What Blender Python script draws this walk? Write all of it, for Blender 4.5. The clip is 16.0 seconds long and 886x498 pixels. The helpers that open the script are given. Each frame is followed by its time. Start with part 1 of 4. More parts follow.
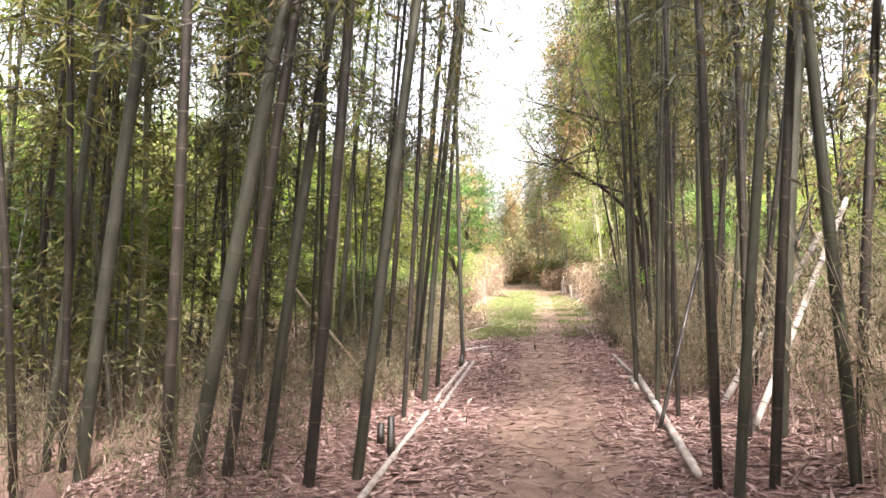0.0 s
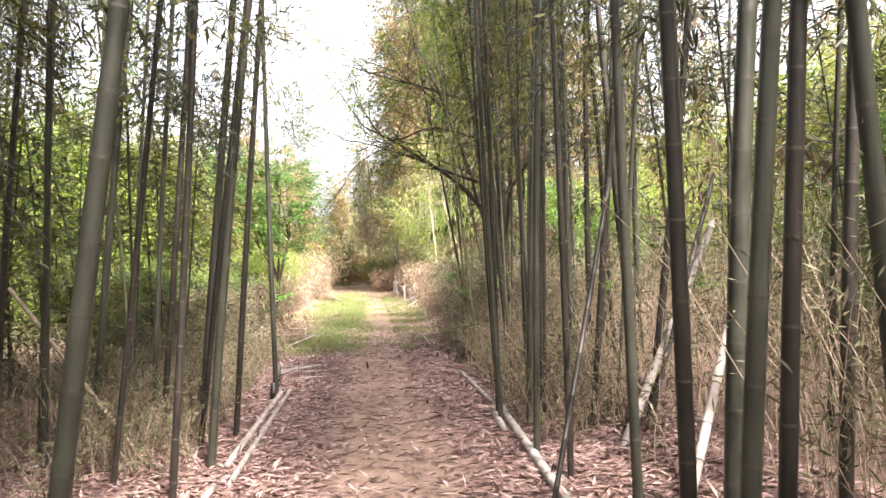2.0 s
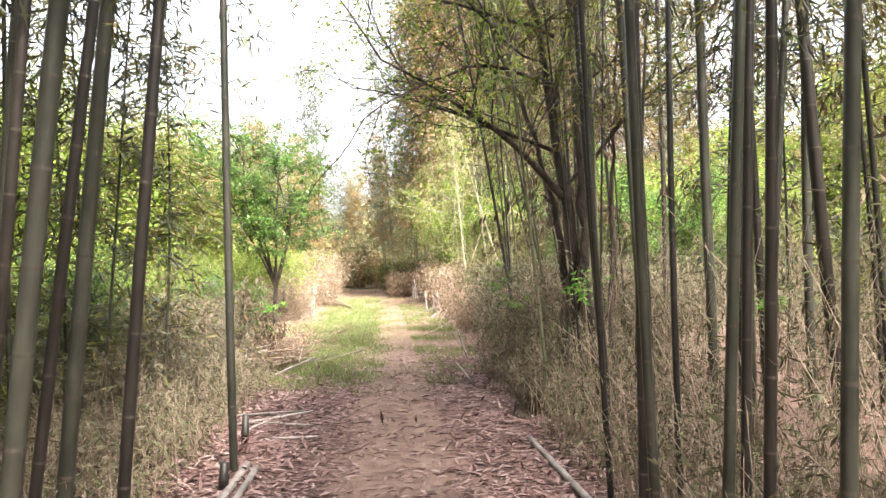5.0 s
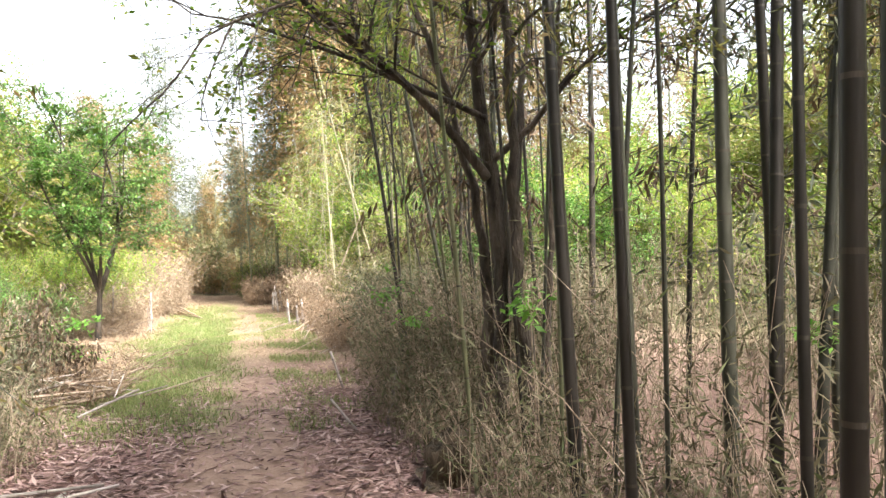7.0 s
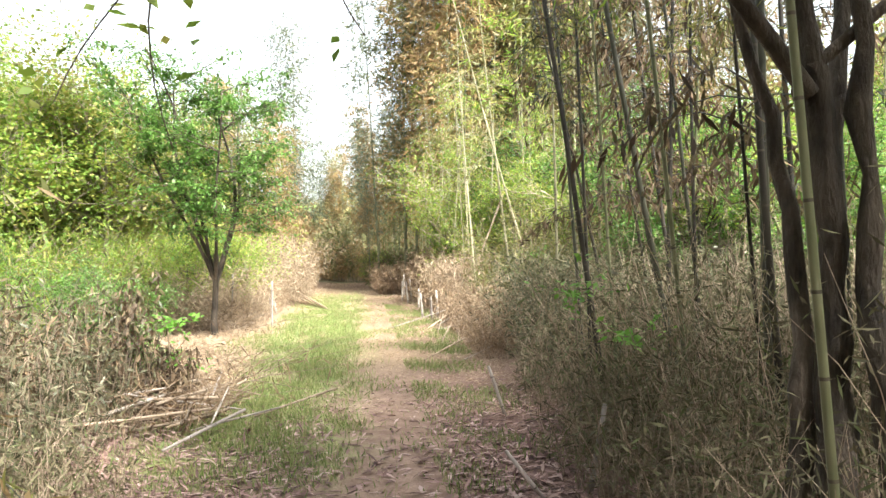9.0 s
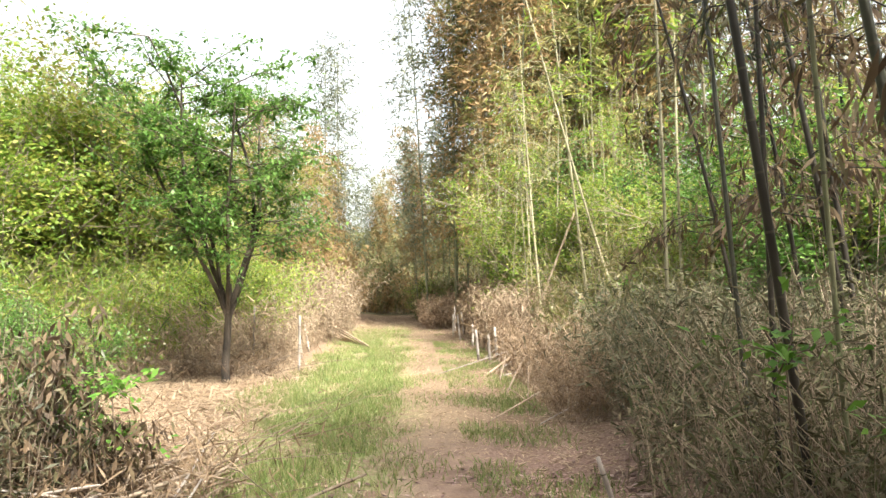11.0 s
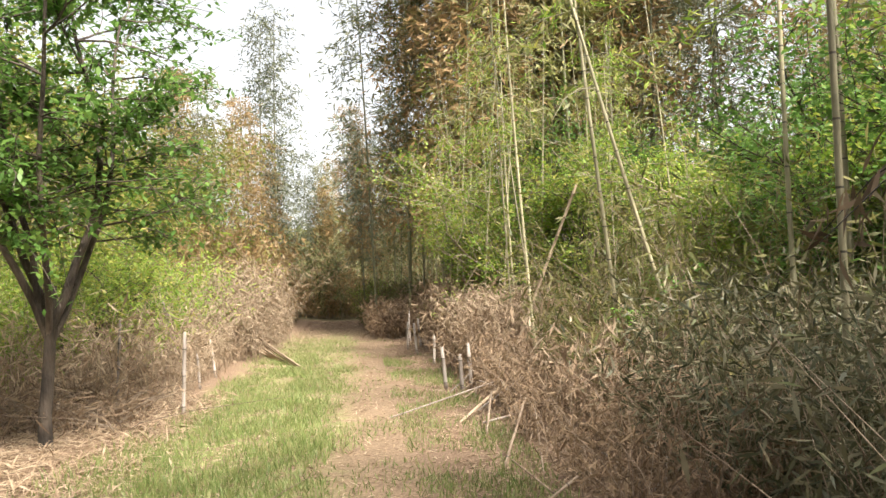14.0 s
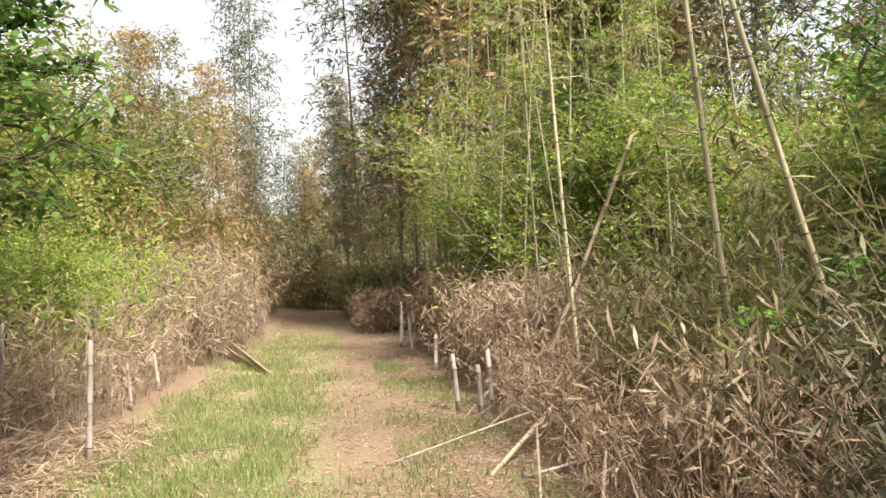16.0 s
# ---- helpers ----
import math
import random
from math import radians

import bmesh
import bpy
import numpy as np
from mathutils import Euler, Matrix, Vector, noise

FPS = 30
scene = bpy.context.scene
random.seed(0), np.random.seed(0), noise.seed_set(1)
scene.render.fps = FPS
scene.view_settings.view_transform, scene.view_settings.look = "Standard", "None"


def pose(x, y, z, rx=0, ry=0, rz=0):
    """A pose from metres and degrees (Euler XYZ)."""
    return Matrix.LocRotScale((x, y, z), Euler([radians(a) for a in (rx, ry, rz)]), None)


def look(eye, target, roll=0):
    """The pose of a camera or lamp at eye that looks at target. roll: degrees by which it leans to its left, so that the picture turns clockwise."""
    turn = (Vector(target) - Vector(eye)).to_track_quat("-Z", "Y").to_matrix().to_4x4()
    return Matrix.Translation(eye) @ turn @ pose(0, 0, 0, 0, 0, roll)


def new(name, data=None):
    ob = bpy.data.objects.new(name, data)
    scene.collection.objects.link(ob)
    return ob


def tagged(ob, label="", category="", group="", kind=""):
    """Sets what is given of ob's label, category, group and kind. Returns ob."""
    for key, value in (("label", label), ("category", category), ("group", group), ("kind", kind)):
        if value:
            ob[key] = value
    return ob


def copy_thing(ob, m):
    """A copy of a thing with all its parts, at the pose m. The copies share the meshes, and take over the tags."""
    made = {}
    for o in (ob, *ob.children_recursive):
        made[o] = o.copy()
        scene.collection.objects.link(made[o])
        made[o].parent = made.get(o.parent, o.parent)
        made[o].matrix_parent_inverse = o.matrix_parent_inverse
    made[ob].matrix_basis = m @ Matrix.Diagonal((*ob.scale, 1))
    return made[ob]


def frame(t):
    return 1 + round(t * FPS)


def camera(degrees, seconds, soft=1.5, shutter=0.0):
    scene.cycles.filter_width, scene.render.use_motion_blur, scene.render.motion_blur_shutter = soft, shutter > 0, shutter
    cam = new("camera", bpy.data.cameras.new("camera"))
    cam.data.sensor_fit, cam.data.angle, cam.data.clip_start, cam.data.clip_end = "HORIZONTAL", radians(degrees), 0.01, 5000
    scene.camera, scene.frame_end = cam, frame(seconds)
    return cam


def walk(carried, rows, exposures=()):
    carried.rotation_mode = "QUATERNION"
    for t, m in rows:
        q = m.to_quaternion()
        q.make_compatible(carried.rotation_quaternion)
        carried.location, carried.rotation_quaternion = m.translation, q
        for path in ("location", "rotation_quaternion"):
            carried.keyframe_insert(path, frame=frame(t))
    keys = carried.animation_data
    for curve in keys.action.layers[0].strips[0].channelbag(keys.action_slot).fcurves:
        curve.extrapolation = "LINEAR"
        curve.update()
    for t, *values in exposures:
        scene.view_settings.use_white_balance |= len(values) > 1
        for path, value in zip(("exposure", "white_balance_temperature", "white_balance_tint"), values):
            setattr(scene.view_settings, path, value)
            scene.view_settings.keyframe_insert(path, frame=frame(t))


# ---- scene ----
cam = camera(61.2, 16.0)
PATH = (
    (0.0, 0.000, 0.000, 1.500, 91.50, 2.80, 7.10),
    (0.5, 0.068, 0.576, 1.500, 91.30, 3.00, 1.00),
    (1.0, 0.040, 1.153, 1.522, 91.00, 3.40, -4.10),
    (1.5, 0.037, 1.742, 1.517, 90.80, 3.60, -6.00),
    (2.0, -0.030, 2.323, 1.522, 90.70, 3.70, -5.90),
    (2.5, -0.054, 2.909, 1.526, 90.80, 3.70, -5.10),
    (3.0, -0.079, 3.504, 1.539, 90.70, 3.70, -4.60),
    (3.5, -0.055, 4.083, 1.539, 90.50, 3.70, -4.80),
    (6.0, -0.013, 7.000, 1.495, 91.47, 1.53, -5.66),
    (6.5, 0.027, 7.523, 1.496, 91.32, 1.86, -10.96),
    (7.0, 0.037, 8.107, 1.501, 90.99, 2.05, -15.26),
    (7.5, 0.047, 8.691, 1.493, 90.81, 2.04, -14.66),
    (8.0, 0.036, 9.313, 1.499, 90.60, 1.88, -11.86),
    (8.5, 0.022, 9.911, 1.492, 90.48, 1.81, -8.76),
    (9.0, -0.006, 10.463, 1.497, 90.36, 1.74, -5.96),
    (11.5, 0.056, 13.408, 1.471, 93.33, 1.56, 0.54),
    (12.0, 0.079, 14.003, 1.475, 93.51, 1.35, 4.44),
    (12.5, 0.181, 14.544, 1.488, 93.68, 1.49, 3.04),
    (13.0, 0.178, 15.130, 1.469, 93.55, 1.84, -2.35),
    (13.5, 0.178, 15.738, 1.486, 93.28, 2.12, -5.15),
    (14.0, 0.152, 16.326, 1.479, 92.76, 2.14, -6.05),
    (14.5, 0.163, 16.922, 1.484, 91.90, 2.39, -8.04),
    (15.0, 0.147, 17.485, 1.465, 91.45, 2.54, -10.04),
    (15.5, 0.158, 18.081, 1.469, 91.56, 2.53, -9.64),
    (16.0, 0.166, 18.641, 1.485, 91.73, 2.37, -7.14),
)
walk(cam, [(r[0], pose(*r[1:])) for r in PATH],
     [(0.0, 2.3, 6450, 15), (3.5, 2.3, 6450, 14), (7.0, 2.08, 6350, 9), (9.0, 2.05, 6400, 4), (12.5, 1.45, 6850, 7), (14.0, 1.3, 6850, 9), (16.0, 1.15, 6850, 11)])

# ---- world, sun, exposure ----
world = bpy.data.worlds.new("world")
scene.world = world
world.use_nodes = True
wt = world.node_tree
sky = wt.nodes.new("ShaderNodeTexSky")
sky.sky_type, sky.sun_disc = "NISHITA", False
sky.sun_elevation, sky.sun_rotation = radians(52), radians(151)
sky.air_density, sky.dust_density, sky.ozone_density = 1.0, 4.0, 1.0
pale = wt.nodes.new("ShaderNodeHueSaturation")      # thin white cloud over the blue
pale.inputs["Saturation"].default_value = 0.25
wt.links.new(sky.outputs[0], pale.inputs["Color"])
wt.links.new(pale.outputs[0], wt.nodes["Background"].inputs[0])
wt.nodes["Background"].inputs[1].default_value = 0.15
sun = new("sun", bpy.data.lights.new("sun", "SUN"))
sun.data.energy, sun.data.angle, sun.data.color = 5.0, radians(8), (1.0, 0.95, 0.87)
sun.matrix_world = look((3.0, -5.5, 8.0), (0, 0, 0))


# ---- materials ----
def material(name):
    m = bpy.data.materials.new(name)
    m.use_nodes = True
    return m, m.node_tree, m.node_tree.nodes["Principled BSDF"]


def ramp(nt, fac, stops):
    r = nt.nodes.new("ShaderNodeValToRGB")
    els = r.color_ramp.elements
    while len(els) < len(stops):
        els.new(0.5)
    for e, (p, c) in zip(els, stops):
        e.position, e.color = p, (*c, 1)
    nt.links.new(fac, r.inputs[0])
    return r.outputs[0]


def mixed(nt, fac, a, b, mode="MIX"):
    n = nt.nodes.new("ShaderNodeMix")
    n.data_type, n.blend_type = "RGBA", mode
    for sock, v in ((n.inputs[0], fac), (n.inputs[6], a), (n.inputs[7], b)):
        if isinstance(v, (int, float)):
            sock.default_value = v
        elif isinstance(v, tuple):
            sock.default_value = (*v, 1)
        else:
            nt.links.new(v, sock)
    return n.outputs[2]


def noise_tex(nt, scale, detail=4, coords="Object", stretch=None):
    tc = nt.nodes.new("ShaderNodeTexCoord")
    n = nt.nodes.new("ShaderNodeTexNoise")
    n.inputs["Scale"].default_value, n.inputs["Detail"].default_value = scale, detail
    src = tc.outputs[coords]
    if stretch:
        mp = nt.nodes.new("ShaderNodeMapping")
        mp.inputs["Scale"].default_value = stretch
        nt.links.new(src, mp.inputs[0])
        src = mp.outputs[0]
    nt.links.new(src, n.inputs["Vector"])
    return n.outputs["Fac"]


def bump(nt, bsdf, height, strength, distance):
    b = nt.nodes.new("ShaderNodeBump")
    b.inputs["Strength"].default_value, b.inputs["Distance"].default_value = strength, distance
    nt.links.new(height, b.inputs["Height"])
    nt.links.new(b.outputs[0], bsdf.inputs["Normal"])


def leaf_material(name, colours, through_light=0.35, rough=0.55):
    """Leaf blades: each blade its own tone, light shining through the blade."""
    m, nt, p = material(name)
    geo = nt.nodes.new("ShaderNodeNewGeometry")
    n = len(colours)
    col = ramp(nt, geo.outputs["Random Per Island"], [(i / max(n - 1, 1), c) for i, c in enumerate(colours)])
    info = nt.nodes.new("ShaderNodeObjectInfo")
    hs = nt.nodes.new("ShaderNodeHueSaturation")
    mr = nt.nodes.new("ShaderNodeMapRange")
    mr.inputs["To Min"].default_value, mr.inputs["To Max"].default_value = 0.8, 1.25
    nt.links.new(info.outputs["Random"], mr.inputs[0])
    nt.links.new(mr.outputs[0], hs.inputs["Value"])
    nt.links.new(col, hs.inputs["Color"])
    blot = mixed(nt, 0.35, hs.outputs[0], ramp(nt, noise_tex(nt, 0.9, 3), [(0.3, (0.45, 0.42, 0.4)), (0.7, (1.0, 1.0, 1.0))]), "MULTIPLY")
    nt.links.new(blot, p.inputs["Base Color"])
    p.inputs["Roughness"].default_value = rough
    tr = nt.nodes.new("ShaderNodeBsdfTranslucent")
    nt.links.new(blot, tr.inputs[0])
    mx = nt.nodes.new("ShaderNodeMixShader")
    mx.inputs[0].default_value = through_light
    nt.links.new(p.outputs[0], mx.inputs[1])
    nt.links.new(tr.outputs[0], mx.inputs[2])
    nt.links.new(mx.outputs[0], nt.nodes["Material Output"].inputs[0])
    return m


def stem_material(name, a, b, scale=6.0, rough=0.6, strength=0.3, stretch=(1, 1, 0.12)):
    """Bark or cane skin: streaks along the stem, blotches, a tone of its own for each object."""
    m, nt, p = material(name)
    info = nt.nodes.new("ShaderNodeObjectInfo")
    fine = noise_tex(nt, scale * 8, 5, stretch=stretch)
    blot = noise_tex(nt, scale, 3, stretch=(1, 1, 0.5))
    col = mixed(nt, ramp(nt, blot, [(0.35, (0, 0, 0)), (0.65, (1, 1, 1))]), a, b)
    col = mixed(nt, 0.5, col, ramp(nt, fine, [(0.3, (0.5, 0.48, 0.46)), (0.7, (1, 1, 1))]), "MULTIPLY")
    hs = nt.nodes.new("ShaderNodeHueSaturation")
    mr = nt.nodes.new("ShaderNodeMapRange")
    mr.inputs["To Min"].default_value, mr.inputs["To Max"].default_value = 0.65, 1.3
    nt.links.new(info.outputs["Random"], mr.inputs[0])
    nt.links.new(mr.outputs[0], hs.inputs["Value"])
    nt.links.new(col, hs.inputs["Color"])
    nt.links.new(hs.outputs[0], p.inputs["Base Color"])
    p.inputs["Roughness"].default_value = rough
    bump(nt, p, fine, strength, 0.01 if strength < 0.6 else 0.03)
    return m


def ground_material():
    """Bare trodden earth in the middle, leaf litter beside it, a green cast where grass grows, straw in the clearing."""
    m, nt, p = material("forest_floor")
    tc = nt.nodes.new("ShaderNodeTexCoord")
    sep = nt.nodes.new("ShaderNodeSeparateXYZ")
    nt.links.new(tc.outputs["Object"], sep.inputs[0])
    coarse, mid, fine = noise_tex(nt, 0.7, 4), noise_tex(nt, 6, 5), noise_tex(nt, 45, 6)

    def band(sock, lo0, lo1, wob=0.9):
        add = nt.nodes.new("ShaderNodeMath")
        add.operation = "MULTIPLY_ADD"
        nt.links.new(coarse, add.inputs[0])
        add.inputs[1].default_value = wob
        nt.links.new(sock, add.inputs[2])
        r = nt.nodes.new("ShaderNodeMapRange")
        r.interpolation_type = "SMOOTHSTEP"
        r.inputs["From Min"].default_value, r.inputs["From Max"].default_value = lo0 + wob / 2, lo1 + wob / 2
        nt.links.new(add.outputs[0], r.inputs[0])
        return r.outputs[0]

    def times(a, b):
        t = nt.nodes.new("ShaderNodeMath")
        t.operation = "MULTIPLY"
        nt.links.new(a, t.inputs[0])
        nt.links.new(b, t.inputs[1])
        return t.outputs[0]

    litter = ramp(nt, fine, [(0.3, (0.09, 0.055, 0.045)), (0.5, (0.21, 0.135, 0.11)), (0.7, (0.34, 0.24, 0.2))])
    litter = mixed(nt, 0.5, litter, ramp(nt, mid, [(0.3, (0.5, 0.45, 0.42)), (0.7, (1, 1, 1))]), "MULTIPLY")
    earth = ramp(nt, mid, [(0.3, (0.20, 0.13, 0.10)), (0.7, (0.34, 0.24, 0.19))])
    earth = mixed(nt, 0.4, earth, ramp(nt, fine, [(0.35, (0.55, 0.5, 0.45)), (0.65, (1, 1, 1))]), "MULTIPLY")
    x, y = sep.outputs[0], sep.outputs[1]
    trod = times(band(x, -0.62, -0.3, 0.5), band(x, 0.75, 0.4, 0.5))
    col = mixed(nt, trod, litter, earth)
    trod_far = times(band(x, -0.35, 0.05, 0.5), band(x, 0.8, 0.4, 0.5))
    straw = ramp(nt, fine, [(0.3, (0.10, 0.065, 0.045)), (0.7, (0.28, 0.195, 0.135))])
    col = mixed(nt, band(y, 18.5, 20.5), col, mixed(nt, trod_far, straw, ramp(nt, fine, [(0.3, (0.11, 0.075, 0.05)), (0.7, (0.30, 0.215, 0.145))])))
    green = ramp(nt, fine, [(0.3, (0.12, 0.15, 0.05)), (0.7, (0.25, 0.29, 0.11))])
    sward = times(times(band(x, -1.9, -1.5, 0.6), band(x, 0.2, -0.5, 0.9)), times(band(y, 14.6, 16.2), band(y, 40, 34)))
    patchy = times(sward, ramp(nt, mid, [(0.38, (0, 0, 0)), (0.6, (0.85, 0.85, 0.85))]))
    col = mixed(nt, patchy, col, green)
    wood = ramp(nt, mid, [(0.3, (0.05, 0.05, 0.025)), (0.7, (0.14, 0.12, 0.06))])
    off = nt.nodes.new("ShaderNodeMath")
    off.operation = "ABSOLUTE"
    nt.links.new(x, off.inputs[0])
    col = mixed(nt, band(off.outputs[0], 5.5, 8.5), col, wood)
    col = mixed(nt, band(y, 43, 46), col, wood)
    nt.links.new(col, p.inputs["Base Color"])
    p.inputs["Roughness"].default_value = 0.95
    p.inputs["Specular IOR Level"].default_value = 0.15
    bump(nt, p, mixed(nt, 0.5, fine, mid), 0.7, 0.03)
    return m


M_GROUND = ground_material()
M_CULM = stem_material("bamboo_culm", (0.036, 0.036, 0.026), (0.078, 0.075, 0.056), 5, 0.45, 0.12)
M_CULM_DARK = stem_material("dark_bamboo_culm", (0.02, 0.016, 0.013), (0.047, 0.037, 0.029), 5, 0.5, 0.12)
M_CULM_GREEN = stem_material("green_bamboo_culm", (0.11, 0.12, 0.06), (0.21, 0.2, 0.12), 5, 0.45, 0.12)
M_NODE = stem_material("bamboo_node", (0.06, 0.05, 0.035), (0.11, 0.09, 0.07), 9, 0.7, 0.3)
M_DRY = stem_material("dry_cane", (0.33, 0.24, 0.16), (0.5, 0.39, 0.28), 6, 0.65, 0.2)
M_PALE_CANE = stem_material("pale_green_cane", (0.22, 0.2, 0.12), (0.36, 0.32, 0.21), 6, 0.55, 0.15)
M_GREYDRY = stem_material("weathered_cane", (0.27, 0.225, 0.2), (0.44, 0.385, 0.35), 6, 0.75, 0.3)
M_BARK = stem_material("tree_bark", (0.045, 0.034, 0.027), (0.14, 0.108, 0.085), 7, 0.9, 0.8, (1, 1, 0.3))
M_BARK_PALE = stem_material("pale_bark", (0.2, 0.16, 0.12), (0.36, 0.3, 0.23), 7, 0.85, 0.5, (1, 1, 0.4))
M_TWIG = stem_material("dry_twig", (0.20, 0.14, 0.10), (0.36, 0.28, 0.21), 8, 0.85, 0.2)
M_BAMBOO_LEAF = leaf_material("bamboo_leaf", [(0.06, 0.07, 0.02), (0.10, 0.11, 0.03), (0.2, 0.2, 0.05), (0.26, 0.17, 0.08)], 0.4)
M_BAMBOO_DARK = leaf_material("dark_bamboo_leaf", [(0.045, 0.055, 0.04), (0.075, 0.09, 0.05), (0.15, 0.15, 0.085)], 0.3)
M_BAMBOO_BROWN = leaf_material("fading_bamboo_leaf", [(0.28, 0.17, 0.075), (0.34, 0.21, 0.1), (0.2, 0.17, 0.06), (0.42, 0.27, 0.14)], 0.4)
M_LIME = leaf_material("spring_leaf", [(0.12, 0.21, 0.03), (0.19, 0.31, 0.045), (0.29, 0.38, 0.06), (0.40, 0.36, 0.09)], 0.5)
M_GREEN = leaf_material("broad_leaf", [(0.07, 0.16, 0.03), (0.12, 0.24, 0.05), (0.19, 0.32, 0.07)], 0.45, 0.45)
M_OLIVE = leaf_material("olive_leaf", [(0.10, 0.12, 0.035), (0.2, 0.2, 0.06), (0.3, 0.26, 0.1)], 0.4)
M_DEAD = leaf_material("dead_leaf", [(0.14, 0.09, 0.055), (0.28, 0.19, 0.12), (0.40, 0.29, 0.19)], 0.25, 0.8)
M_TAN = leaf_material("tan_dry_leaf", [(0.26, 0.18, 0.12), (0.38, 0.28, 0.19), (0.50, 0.40, 0.29)], 0.3, 0.75)
M_GREYGREEN = leaf_material("dwarf_bamboo_leaf", [(0.05, 0.06, 0.03), (0.1, 0.105, 0.05), (0.17, 0.16, 0.09), (0.28, 0.25, 0.16)], 0.3, 0.5)
M_LITTER = leaf_material("leaf_litter", [(0.10, 0.055, 0.05), (0.24, 0.14, 0.125), (0.36, 0.23, 0.205), (0.54, 0.40, 0.36)], 0.1, 0.85)
M_GRASS = leaf_material("grass_blade", [(0.13, 0.19, 0.055), (0.2, 0.27, 0.085), (0.28, 0.33, 0.125), (0.36, 0.32, 0.16)], 0.45, 0.5)
M_TALL_DARK = leaf_material("blue_green_bamboo_leaf", [(0.1, 0.12, 0.085), (0.16, 0.18, 0.12), (0.25, 0.25, 0.16)], 0.35)
M_WITHERED = leaf_material("withered_leaf", [(0.06, 0.04, 0.026), (0.12, 0.078, 0.048), (0.2, 0.135, 0.08), (0.1, 0.095, 0.045)], 0.3, 0.75)
M_FERN = leaf_material("fresh_leaf", [(0.11, 0.26, 0.04), (0.2, 0.38, 0.06)], 0.5, 0.45)


# ---- mesh tools ----
RNG = np.random.default_rng(7)


def unit(v):
    return v / np.maximum(np.linalg.norm(v, axis=-1, keepdims=True), 1e-9)


class Pile:
    """Gathers quads (tubes and leaf blades) into one mesh."""

    def __init__(self):
        self.v, self.f, self.m, self.n = [], [], [], 0

    def quads(self, verts, faces, slot=0):
        self.v.append(verts)
        self.f.append(faces + self.n)
        self.m.append(np.full(len(faces), slot, dtype=np.int32))
        self.n += len(verts)

    def tube(self, pts, radii, sides=6, slot=0, rings=None):
        pts = np.asarray(pts, float)
        k = len(pts)
        t = unit(np.gradient(pts, axis=0))
        ref = np.array([1.0, 0, 0]) if abs(t[0][0]) < 0.8 else np.array([0, 1.0, 0])
        a = unit(np.cross(t, ref))
        b = np.cross(t, a)
        ang = np.arange(sides) * 2 * math.pi / sides
        ring = a[:, None] * np.cos(ang)[None, :, None] + b[:, None] * np.sin(ang)[None, :, None]
        verts = (pts[:, None] + ring * np.asarray(radii, float)[:, None, None]).reshape(-1, 3)
        i, j = np.meshgrid(np.arange(k - 1), np.arange(sides), indexing="ij")
        jn = (j + 1) % sides
        faces = np.stack([i * sides + j, i * sides + jn, (i + 1) * sides + jn, (i + 1) * sides + j], -1).reshape(-1, 4)
        self.quads(verts, faces, slot)
        if rings is not None:
            self.m[-1] = np.repeat(np.asarray(rings, dtype=np.int32), sides)

    def leaves(self, at, way, length, width, slot=0, flat=0.0):
        """Pointed blades: from at, along way; flat 1: faces up."""
        n = len(at)
        if not n:
            return
        way = unit(way)
        up = RNG.normal(size=(n, 3))
        up = unit(up * (1 - flat) + np.array([0, 0, 1.0]) * flat * 2)
        side = unit(np.cross(way, up))
        length = np.broadcast_to(np.asarray(length, float), (n,))[:, None]
        width = np.broadcast_to(np.asarray(width, float), (n,))[:, None]
        mid = at + way * length * 0.42
        nrm = np.cross(side, way)
        tip = at + way * length - nrm * length * 0.12
        verts = np.stack([at, mid + side * width / 2, tip, mid - side * width / 2], 1).reshape(-1, 3)
        self.quads(verts, np.arange(n * 4).reshape(n, 4), slot)

    def mesh(self, name, mats):
        me = bpy.data.meshes.new(name)
        if not self.v:
            return me
        v, f, mi = np.concatenate(self.v), np.concatenate(self.f), np.concatenate(self.m)
        me.vertices.add(len(v))
        me.vertices.foreach_set("co", v.astype(np.float32).ravel())
        me.loops.add(len(f) * 4)
        me.loops.foreach_set("vertex_index", f.astype(np.int32).ravel())
        me.polygons.add(len(f))
        me.polygons.foreach_set("loop_start", np.arange(len(f), dtype=np.int32) * 4)
        for x in mats:
            me.materials.append(x)
        me.polygons.foreach_set("material_index", mi)
        me.update(calc_edges=True)
        return me

    def part(self, name, mats, parent=None, label=""):
        mats = mats if isinstance(mats, (list, tuple)) else [mats]
        ob = new(name, self.mesh(name, mats))
        if parent:
            ob.parent = parent
        return tagged(ob, label=label)


def smooth(a):
    a = min(1.0, max(0.0, a))
    return a * a * (3 - 2 * a)


def gz(x, y):
    """Height of the ground."""
    z = 0.2 * smooth((y - 14) / 10) + 0.1 * smooth((y - 28) / 16)
    z += 0.12 * smooth((abs(x) - 1.2) / 1.2)
    z += 5.5 * smooth((-x - 8) / 22) * smooth((y - 4) / 24) + 2.0 * smooth((x - 7) / 20)
    z += 0.05 * noise.noise((x * 0.6, y * 0.6, 0)) * smooth((abs(x) - 0.7) / 1.0) + 0.012 * noise.noise((x * 3, y * 3, 5))
    return z


def on_ground(xs, ys):
    return np.array([gz(x, y) for x, y in zip(xs, ys)])


# ---- ground: one sheet to the horizon ----
def axis(lo, hi, far, step):
    near = np.arange(lo, hi + 1e-6, step)
    out = np.geomspace(step * 2, far, 22)
    return np.concatenate([(lo - out)[::-1], near, hi + out])


